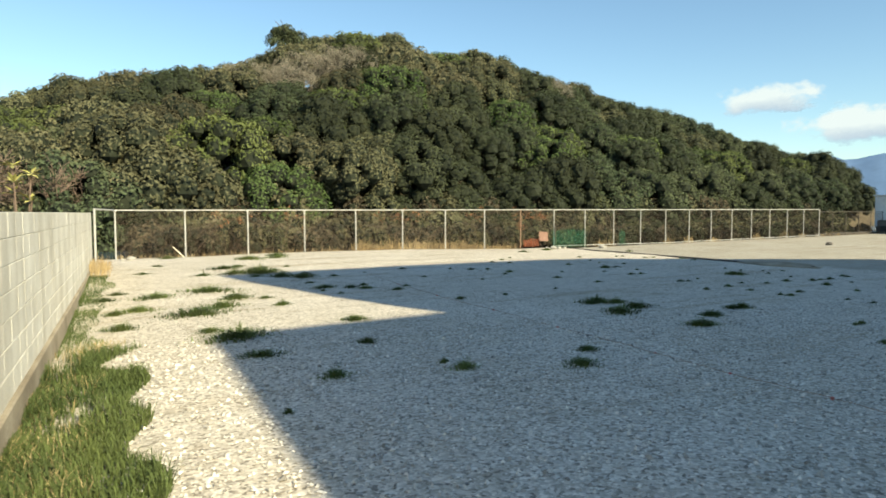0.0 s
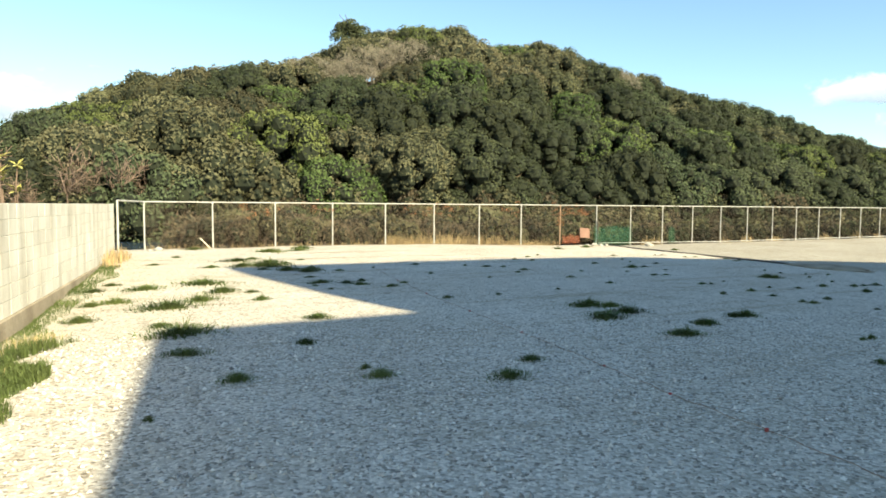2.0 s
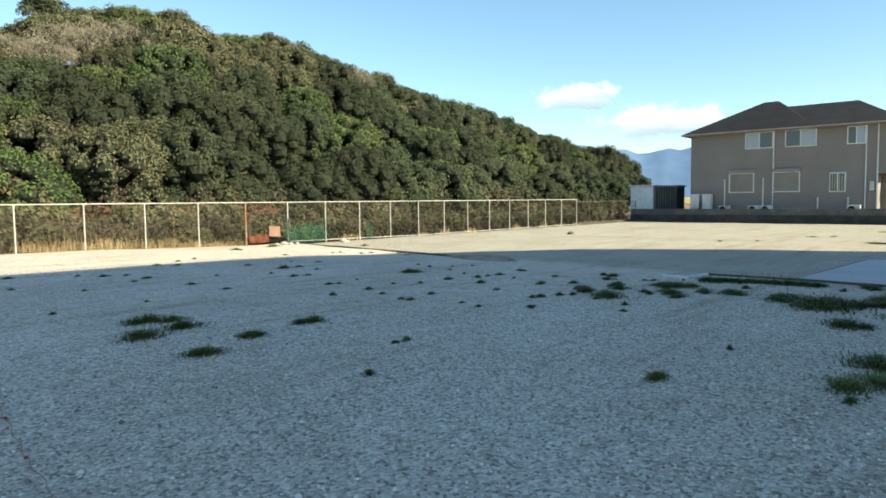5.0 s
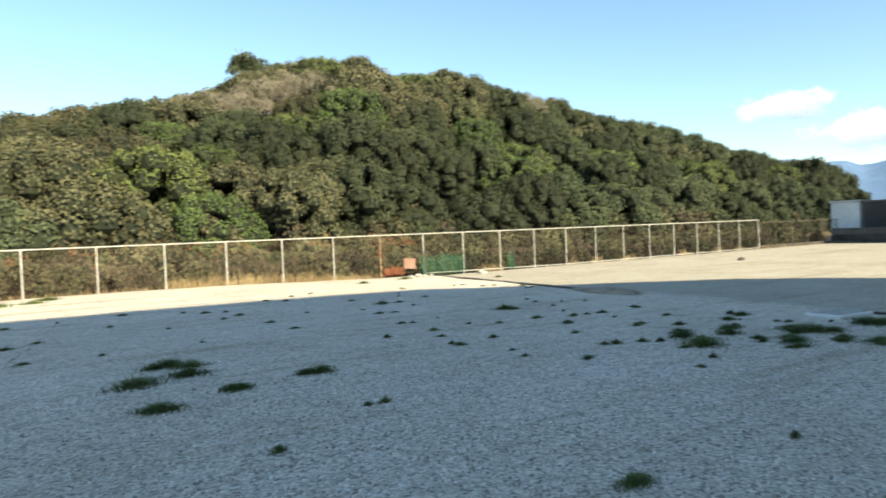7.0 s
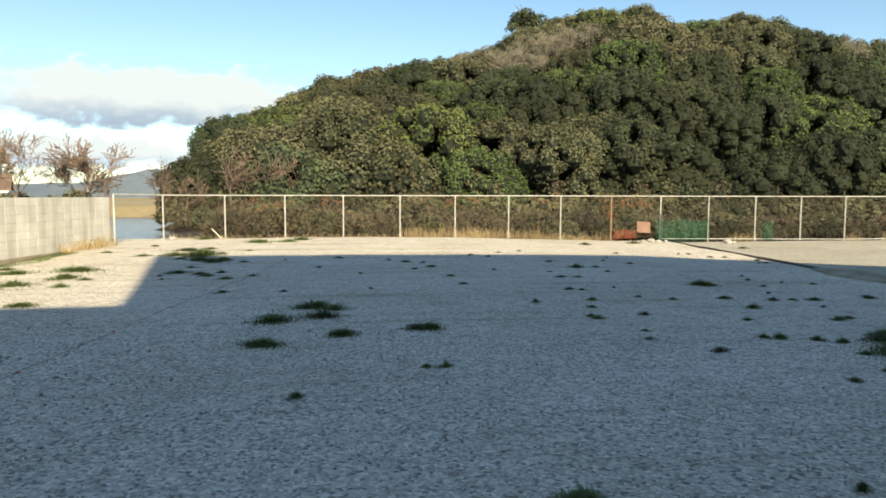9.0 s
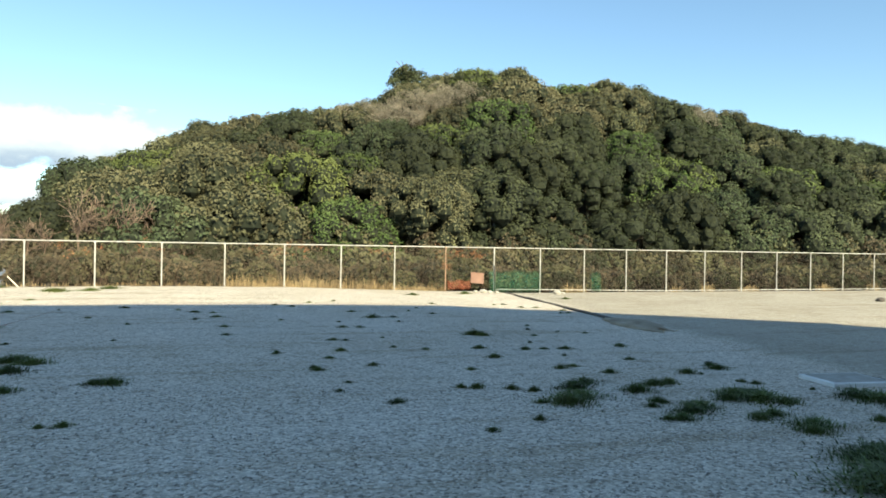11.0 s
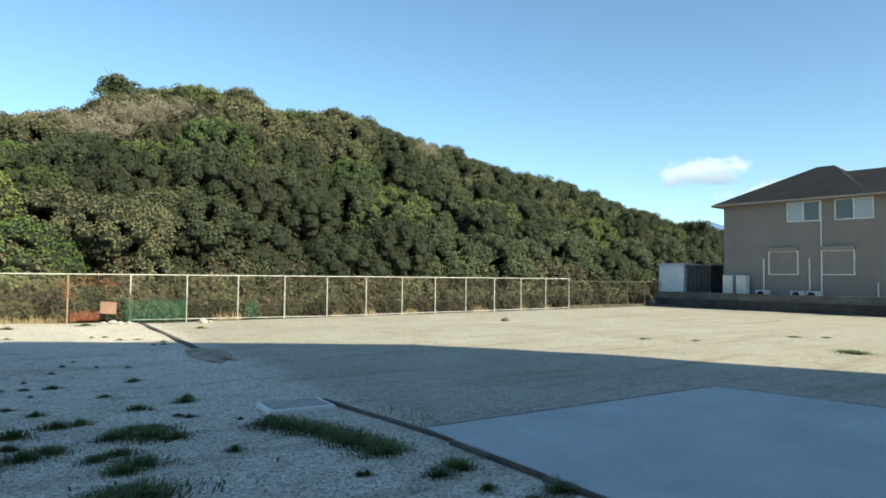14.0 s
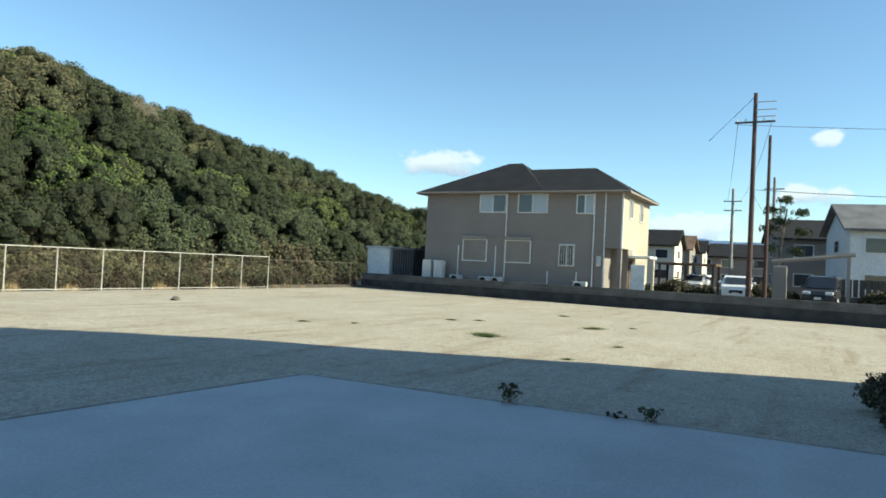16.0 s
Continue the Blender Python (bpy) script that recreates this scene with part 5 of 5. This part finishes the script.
# the thick mats beside the slab
for x, y, w in MAT_TUFTS:
    tuft(x, y, w, 0.9)
    if w > 0.55:
        for _ in range(2):
            tuft(x + rng.normal() * 0.3 * w, y + rng.normal() * 0.2 * w, w * rng.uniform(0.5, 0.8), rng.uniform(0.6, 0.9))
for i in range(9):
    tuft(15.05 + 0.045 * i + rng.normal() * 0.05, -18.2 - 0.24 * i, 0.62, rng.uniform(0.8, 1.0))
for x, y, w in ((2.2, -6.2, 0.7), (1.6, -6.0, 0.6), (2.75, -7.4, 0.5), (2.4, -7.0, 0.6), (4.2, -2.0, 0.6), (16.3, -1.3, 0.5), (14.0, -2.4, 0.4), (19.5, -3.0, 0.35)):
    tuft(x, y, w)
for x, y, r in ((10.9, -22.5, 0.2), (11.35, -22.6, 0.24), (11.8, -22.75, 0.22), (12.3, -22.8, 0.2)):
    put_shrub(0, x, y, -0.12, r)
for _ in range(16):
    x, y = rng.uniform(-1.9, 3.6), rng.uniform(-13.5, -2.5)
    if x > wall_x(y) + 0.3:
        tuft(x, y, rng.uniform(0.2, 0.5), 0.7)
# small dark weeds strewn over both lots
for _ in range(48):
    x, y = rng.uniform(2, 17), rng.uniform(-12.5, -5.0)
    tuft(x, y, rng.uniform(0.08, 0.26), 0.6)
for _ in range(26):
    x, y = rng.uniform(9, 15), rng.uniform(-19, -12)
    tuft(x, y, rng.uniform(0.07, 0.22), 0.6)
for x, y, w in ((30.55, -19.0, 1.6), (30.2, -19.3, 1.3), (35.45, -20.6, 1.6), (30.8, -22.6, 0.6), (29.1, -13.8, 0.7), (30.0, -15.0, 0.5), (36.9, -21.5, 0.6), (33.8, -16.2, 0.9), (34.5, -16.9, 0.7), (31.2, -5.7, 0.45), (40, -18, 1.0), (27.5, -22.4, 0.5)):
    tuft(x, y, w * 0.6, 0.35)

# weeds at the slab's edge
def leafy_weed(x, y, z, h):
    t = thing("weed", "small dark leafy weed growing at the slab edge", "weed", "weeds at the slab edge")
    bm = bmesh.new()
    lob = []
    for i in range(6):
        a = i * 1.2
        tip = (0.12 * math.cos(a) * rng.uniform(0.4, 1.3), 0.12 * math.sin(a), h * rng.uniform(0.5, 1.0))
        rod(bm, (0, 0, 0), tip, 0.006, 0.003, n=4)
        lob.append((tip, 0.25 * h))
    part("stem", bm, TWIG, t)
    vs, fs = leaf_cloud(lob + [((0, 0, 0.2 * h), 0.45 * h), ((0.05, 0.03, 0.45 * h), 0.36 * h)], 9000, 0.022, rng, 1.0)
    o = new("foliage", raw_mesh("foliage", vs, fs, LEAF_DARK))
    o.parent = t
    t.matrix_basis = pose(x, y, z)


leafy_weed(22.15, -23.4, -0.06, 0.22)
leafy_weed(22.28, -25.2, -0.06, 0.17)
leafy_weed(22.22, -24.8, -0.06, 0.05)
for x, y, s in ((24.9, -27.9, 0.8), (23.6, -28.0, 0.75), (24.4, -28.6, 0.95), (23.2, -28.9, 0.8), (25.4, -29.2, 1.1), (24.2, -29.6, 1.0), (26.2, -29.8, 1.1)):
    put_shrub((3, 2, 0)[int(x * 10) % 3], x + 0.8, y, -0.25, s * 0.72)

for i, y in enumerate((-17.9, -18.6, -19.4, -20.1, -21.0, -24.0, -25.6, -29.4, -30.2, -31.0, -32.0)):
    put_shrub((2, 0, 3)[i % 3], 56.2 + 0.5 * (i % 2), y, 0.3, 0.75 + 0.12 * (i % 3))

# heap of soil where the kerb runs out
bm = bmesh.new()
bmesh.ops.create_icosphere(bm, subdivisions=4, radius=1.0)
for v in bm.verts:
    k = 1 + 0.3 * noise.noise(v.co * 1.7) + 0.12 * noise.noise(v.co * 5)
    v.co = Vector((v.co.x * 0.42 * k, v.co.y * 1.35 * k, max(-0.2, v.co.z) * 0.13 * k))
thing("mound", "low mound of dark weedy soil at the kerb end", "soil", bm=bm, mat=FOOTING, at=pose(16.95, -10.9, lot_z(16.95, -10.9) - 0.01, 0, 0, -6), smooth=True)


# dry reeds along the fence foot
def reed(x, y, n, h):
    vs, fs = blades(n, 0.35, h, 0.014, rng, 0.45)
    o = tagged(new("dry_grass", raw_mesh("dry_grass", vs, fs, DRYGRASS)), "tuft of dry straw-coloured reed grass at the fence", "dry grass", "reeds along the fence")
    o.matrix_basis = pose(x, y, ground_z(x, y) - 0.02)


for i in range(34):
    x = 8.3 + 0.235 * i + rng.uniform(-0.1, 0.1)
    reed(x, 0.35 + rng.uniform(0, 0.35), 60, rng.uniform(0.35, 0.85) if x < 14 else rng.uniform(0.25, 0.5))
for x in (21.5, 22.0, 26.8, 28.5, 30.6, 31.0, 35.2, 35.6, 38.4, 40.6, 43.0, 44.0, 45.2):
    reed(x, 0.4, 90, rng.uniform(0.35, 0.7))
for i in range(16):
    reed(0.2 + 0.5 * i, 0.45, 30, 0.25)
for yy in (-3.1, -3.5, -4.0, -4.4, -5.2):
    reed(wall_x(yy) + 0.25, yy, 90, 0.45)

for x, y, h in ((16.45, -18.5, 0.16), (16.6, -18.9, 0.18), (16.5, -19.2, 0.13), (17.15, -10.6, 0.12), (17.0, -11.3, 0.14), (16.95, -12.0, 0.1), (17.2, -9.8, 0.1)):
    reed(x, y, 26, h)

# orange vines on the netting
def vine(x, z, r):
    lob = [((rng.normal() * r, rng.uniform(-0.05, 0.05), rng.normal() * r * 0.45), 0.09) for _ in range(10)]
    vs, fs = leaf_cloud(lob, 1500, 0.035, rng, 1.0)
    t = thing("vine", "orange withered vine caught in the fence netting", "vine", "vines on the fence")
    o = new("foliage", raw_mesh("foliage", vs, fs, LEAF_ORANGE))
    o.parent = t
    bm = rod(bmesh.new(), (-r * 1.3, 0, 0.05), (r * 1.3, 0, -0.03), 0.006, n=4)
    rod(bm, (0, 0, 0), (rng.normal() * 0.3, 0.02, -z + 0.1), 0.006, n=4)
    part("stem", bm, TWIG, t)
    t.matrix_basis = pose(x, 0.06, z)


for x, z, r in ((3.2, 1.35, 0.3), (9.6, 1.4, 0.35), (10.4, 1.45, 0.3), (15.9, 1.45, 0.3), (16.3, 1.3, 0.3), (17.1, 1.4, 0.35), (17.4, 1.2, 0.25), (5.6, 1.4, 0.35), (13.6, 1.4, 0.25), (16.05, 0.9, 0.15)):
    vine(x, z, r)

# grass verge at the foot of the block wall
def verge(name, label, n, mat, h, w, width, y0, y1, power=1.0):
    vs, fs = [], []
    for _ in range(n):
        yy = y0 + (y1 - y0) * rng.uniform() ** power
        x = wall_x(yy) + 0.16 + width * (rng.uniform() ** 1.4) * (0.65 + 0.5 * noise.noise((yy * 0.8, 2, 1)))
        if noise.noise((x * 1.6, yy * 0.9, 5)) + 0.3 * noise.noise((x * 7, yy * 7, 2)) < rng.uniform(-0.75, 0.35):
            continue
        z = lot_z(x, yy)
        hh = h * rng.uniform(0.4, 1.2) * (0.7 + 0.6 * noise.noise((yy * 1.3, x * 2, 9)))
        b = rng.uniform(0, 6.283)
        lx, ly = math.cos(b) * hh * 1.1 * rng.uniform(), math.sin(b) * hh * 1.1 * rng.uniform()
        wx, wy = -math.sin(b) * w / 2, math.cos(b) * w / 2
        o = len(vs)
        vs += [(x - wx, yy - wy, z - 0.02), (x + wx, yy + wy, z - 0.02), (x + lx * 0.4 + wx * 0.7, yy + ly * 0.4 + wy * 0.7, z + hh * 0.6), (x + lx * 0.4 - wx * 0.7, yy + ly * 0.4 - wy * 0.7, z + hh * 0.6), (x + lx, yy + ly, z + hh * 0.92)]
        fs += [(o, o + 1, o + 2, o + 3), (o + 3, o + 2, o + 4)]
    tagged(new(name, raw_mesh(name, vs, fs, mat)), label, "grass", kind="stuff")


verge("grass_verge", "unmown green grass along the foot of the block wall", 52000, GRASS, 0.17, 0.009, 1.3, -21.5, -13.6, 1.0)
verge("grass_verge", "thin short grass along the foot of the block wall", 9000, GRASS, 0.09, 0.007, 0.6, -13.6, -5.0, 1.0)
verge("dry_verge", "dry straw blades among grass along the wall", 5000, DRYGRASS, 0.17, 0.006, 0.8, -21.5, -13.0, 1.0)

# things in the yard behind the block wall
def yard_tree(x, y, h, r, depth, lean, mat, label, s=1.0, up=0.25):
    b = bare_tree("bare_tree", label, h, r, depth, mat, rng, "bare trees behind the wall", twig=0.012, lean=lean, up=up)
    b.matrix_basis = Matrix.LocRotScale((x, y, -0.1), None, (s, s, s))


yard_tree(-15.0, 10, 3.4, 0.22, 3, (-0.25, 0, 1), TWIG, "bare pruned tree with crooked grey branches")
yard_tree(-13.9, 10.5, 3.2, 0.15, 3, (0.05, 0, 1), TWIG, "bare pruned tree with upright branches")
yard_tree(-9.4, 11, 2.2, 0.11, 4, (0.1, 0, 1), TWIG, "bare spreading tree beyond the wall", 1.05)
yard_tree(-7.6, 15, 2.0, 0.10, 4, (0.0, 0, 1), TWIG, "bare spreading tree beyond the wall", 1.1)
yard_tree(-5.2, 12, 1.9, 0.09, 4, (-0.1, 0, 1), TWIG, "bare twiggy tree beyond the wall", 1.35)
yard_tree(-20, 24, 2.6, 0.12, 4, (0.1, 0, 1), TWIG, "bare spreading tree beyond the wall")
yard_tree(-11.5, 28, 2.4, 0.12, 4, (0.0, 0, 1), TWIG, "bare twiggy tree beyond the wall")
for i in range(13):
    x = -8.0 + 1.25 * i + rng.uniform(-0.4, 0.4)
    yard_tree(x, 32.6 + rng.uniform(-0.7, 0.7), 2.0, 0.06, 3, (rng.normal() * 0.2, 0, 1), TWIG, "reddish bare bush at the foot of the mound", rng.uniform(1.2, 1.6) * (0.75 if x < -4 else 1 if x < 1 else 0.65), 0.2)
for x, y, s, v in ((-5.6, 5.5, 1.6, 0), (-7, 12, 1.8, 0), (-9, 14, 1.5, 2), (-11, 16, 1.7, 1), (-13.5, 20, 2.0, 2), (-16, 18, 1.6, 1), (-22, 26, 2.0, 2), (-12.5, 24, 1.8, 0), (-10.5, 23, 1.9, 1), (-18, 12, 1.5, 0), (-20, 16, 1.8, 3), (-24, 20, 1.9, 1), (-27, 30, 2.3, 2)):
    put_shrub(v, x, y, -0.1, s * 0.8)
# big-leaved plant looking over the wall
t = thing("potted_plant", "yellow-green broad-leaved plant rising behind the block wall", "plant")
bm = bmesh.new()
vs, fs = [], []
for i in range(5):
    tip = Vector((0.16 * math.cos(i * 2.1), 0.2 * math.sin(i * 2.1), 1.75 + 0.14 * i))
    rod(bm, (0, 0, 0), tip, 0.02, 0.01, n=5)
    for k in range(9):
        a, el = k * 0.7 + i, rng.uniform(-0.2, 0.9)
        d = Vector((math.cos(a) * math.cos(el), math.sin(a) * math.cos(el), math.sin(el)))
        sd = d.cross(Vector((0, 0, 1))).normalized() * 0.035
        o = len(vs)
        L = rng.uniform(0.16, 0.26)
        vs += [tuple(tip), tuple(tip + d * L * 0.5 + sd), tuple(tip + d * L - Vector((0, 0, 0.03))), tuple(tip + d * L * 0.5 - sd)]
        fs.append((o, o + 1, o + 2, o + 3))
part("stem", bm, TWIG, t)
o = new("foliage", raw_mesh("foliage", vs, fs, LEAF_YELLOW))
o.parent = t
t.matrix_basis = pose(-2.85, -9.5, 0.0)

# garden pine by the street: flat pads of needles on a crooked trunk
t = thing("pine_tree", "clipped garden pine with flat cloud-like pads", "tree")
bm = rod(bmesh.new(), (0, 0, 0), (0.2, 0.3, 3.5), 0.22, 0.16, n=8)
rod(bm, (0.2, 0.3, 3.5), (0, -0.3, 6.4), 0.16, 0.08, n=7)
pads = []
for i, (dy, z, r) in enumerate(((-0.2, 6.9, 1.1), (1.2, 6.2, 0.9), (-1.7, 6.0, 0.95), (1.5, 4.9, 0.9), (-1.9, 4.7, 0.9), (0.3, 5.4, 0.8), (-1.4, 3.4, 0.9), (1.3, 3.5, 0.8))):
    rod(bm, (0.1, 0, z - 0.9), (0.2 * (-1) ** i, dy, z - 0.1), 0.07, 0.03, n=5)
    for k in range(15):
        pads.append(((rng.normal() * 0.5, dy + rng.normal() * r * 0.42, z + rng.normal() * 0.07), 0.30))
part("trunk", bm, BARK, t)
vs, fs = leaf_cloud(pads, 380, 0.10, rng, 0.9)
o = new("needle_pad", raw_mesh("needle_pad", vs, fs, LEAF_DARK))
o.parent = t
t.matrix_basis = Matrix.LocRotScale((68, -24.6, 0.3), None, (0.62, 0.62, 1.03))

# loose stones and litter
def rock(x, y, s, mat, name, label, cat, z=None):
    bm = bmesh.new()
    bmesh.ops.create_icosphere(bm, subdivisions=2, radius=s)
    for v in bm.verts:
        v.co *= 1 + 0.35 * noise.noise(v.co * (2.2 / s) + Vector((x, y, 0)))
        v.co.z *= 0.65
    thing(name, label, cat, bm=bm, mat=mat, at=pose(x, y, (lot_z(x, y) if z is None else z) + s * 0.3, 0, 0, x * 70))


for x, y, s in ((0.35, -0.35, 0.13), (0.1, -0.5, 0.08), (17.3, -0.7, 0.14), (17.5, -0.85, 0.10), (17.0, -0.6, 0.09), (20.4, -0.7, 0.16), (20.7, -0.6, 0.10), (17.75, -0.9, 0.09)):
    rock(x, y, s, RUBBLE, "rock", "pale lump of rubble lying by the fence", "rock")
rock(31.2, -5.7, 0.16, KERB, "stone", "dark stone lying on the gravel", "stone")
bm = rod(bmesh.new(), (0, 0, 0.02), (-0.32, 0.05, 0.36), 0.02, 0.015, n=6)
thing("stake", "short pale wooden stake leaning at the fence", "stake", bm=bm, mat=CREAM, at=pose(1.9, -0.2, 0.15))

# thin marker rope pinned to the gravel
t = thing("rope", "thin dark red marker rope pinned flat on the gravel", "rope")
pts = [(4.35, -7.6), (3.98, -9.6), (3.55, -11.7), (3.18, -13.8), (2.9, -15.5), (2.6, -17.3), (2.42, -18.3), (2.28, -19.3), (2.12, -20.2), (2.0, -21.4)]
bm = bmesh.new()
for (x0, y0), (x1, y1) in zip(pts, pts[1:]):
    for i in range(8):
        u, w = i / 8, (i + 1) / 8
        a = Vector((x0 + (x1 - x0) * u + 0.015 * math.sin(y0 * 3 + i * 1.7), y0 + (y1 - y0) * u, 0))
        b = Vector((x0 + (x1 - x0) * w + 0.015 * math.sin(y0 * 3 + i * 1.7 + 1.7), y0 + (y1 - y0) * w, 0))
        a.z, b.z = lot_z(a.x, a.y) + 0.008, lot_z(b.x, b.y) + 0.008
        rod(bm, a, b, 0.003, n=5)
part("cord", bm, RUSTPIPE, t)
for x, y in pts[1:-1]:
    o = part("pin", rod(bmesh.new(), (0, 0, -0.05), (0, 0, 0.015), 0.014, n=8), REDPAINT, t, "red pin head")
    o.location = (x, y, lot_z(x, y))

t = thing("marker_cord", "thin pale cord lying across the gravel lot", "cord")
bm = bmesh.new()
for i in range(20):
    a, b = (28.3 + 14.7 * i / 20, -22.1 - 1.8 * i / 20), (28.3 + 14.7 * (i + 1) / 20, -22.1 - 1.8 * (i + 1) / 20)
    rod(bm, (*a, lot_z(*a) + 0.015), (*b, lot_z(*b) + 0.012), 0.005, n=4)
part("cord", bm, RUBBLE, t)

# ---- crushed stone near the walked line ----
k = 62000
px = rng.uniform(-3.6, 22.0, k)
line = -22.0 - (px + 3.5) * 0.285
py = line + 0.6 + 8.4 * rng.uniform(0, 1, k) ** 1.5
keep = ~((px > 15.2) & (py < -19.4)) & (px > np.array([wall_x(v) for v in py]) + 0.5)
px, py = px[keep], py[keep]
sz = rng.uniform(0.006, 0.018, len(px)) * (1 + 0.5 * (rng.uniform(0, 1, len(px)) > 0.93))
sz *= np.clip(1.25 - 0.035 * (px + 3.5), 0.7, 1.3)
base = np.array([(1, 0, 0), (0, 1, 0), (-1, 0, 0), (0, -1, 0), (0, 0, 1), (0, 0, -0.6)], float)
V = base[None] * rng.uniform(0.6, 1.25, (len(px), 6, 3)) + rng.uniform(-0.25, 0.25, (len(px), 6, 3))
an = rng.uniform(0, 6.283, len(px))
c, s = np.cos(an)[:, None], np.sin(an)[:, None]
X, Y, Z = V[:, :, 0] * c - V[:, :, 1] * s, V[:, :, 0] * s + V[:, :, 1] * c, V[:, :, 2] * 0.85
pz = np.array([lot_z(a, b) for a, b in zip(px, py)])
P = np.stack([X * sz[:, None] + px[:, None], Y * sz[:, None] + py[:, None], Z * sz[:, None] + (pz + sz * 0.2)[:, None]], -1).reshape(-1, 3)
tri = np.array([(0, 1, 4), (1, 2, 4), (2, 3, 4), (3, 0, 4), (1, 0, 5), (2, 1, 5), (3, 2, 5), (0, 3, 5)])
F = (tri[None] + 6 * np.arange(len(px))[:, None, None]).reshape(-1, 3)
me = bpy.data.meshes.new("crushed_stone")
me.from_pydata(P.tolist(), [], F.tolist())
me.materials.append(STONE)
tagged(new("crushed_stone", me), "loose pale crushed stones strewn over the lot", "gravel", kind="stuff")

# ---- block wall, piece by piece ----
wallw = thing("wall_west", "pale concrete block wall on a stained footing", "wall", kind="structure")
WA = math.degrees(math.atan2(1, 0.172))
WL = 22.0
FZ = 0.17
ux, uy = -0.172 / math.hypot(1, 0.172), -1 / math.hypot(1, 0.172)
def at_wall(u, out, z):
    """u metres along the wall from its end at the fence, out towards the lot."""
    return pose(-1.07 + ux * u - uy * out, -2.45 + uy * u + ux * out, z, 0, 0, math.degrees(math.atan2(uy, ux)))
o = part("footing", B(0, WL, -0.03, 0.16, -0.5, FZ, 0.01), FOOTING, wallw, "stained rough footing")
o.matrix_world = at_wall(0, 0.0, 0)
o = part("mortar", B(0.01, WL, 0.008, 0.114, FZ, FZ + 7 * 0.2 - 0.01), MORTAR, wallw)
o.matrix_world = at_wall(0, 0.0, 0)
bme = mesh_of(B(0, 0.394, 0.0, 0.12, 0, 0.195, 0.004), BLOCK, "block")
for row in range(7):
    for c in range(42):
        o = new("block", bme)
        o.parent = wallw
        o.matrix_world = at_wall(0.4 * c, rng.uniform(-0.0015, 0.0015), FZ + 0.2 * row)
bm = bmesh.new()
for row in range(7):
    for c in range(42, 55):
        box(bm, 0.4 * c, 0.4 * c + 0.392, 0.0, 0.12, FZ + 0.2 * row, FZ + 0.2 * row + 0.193)
o = part("block_run", bm, BLOCK, wallw)
tagged(o, kind="stuff")
o.matrix_world = at_wall(0, 0.0, 0)
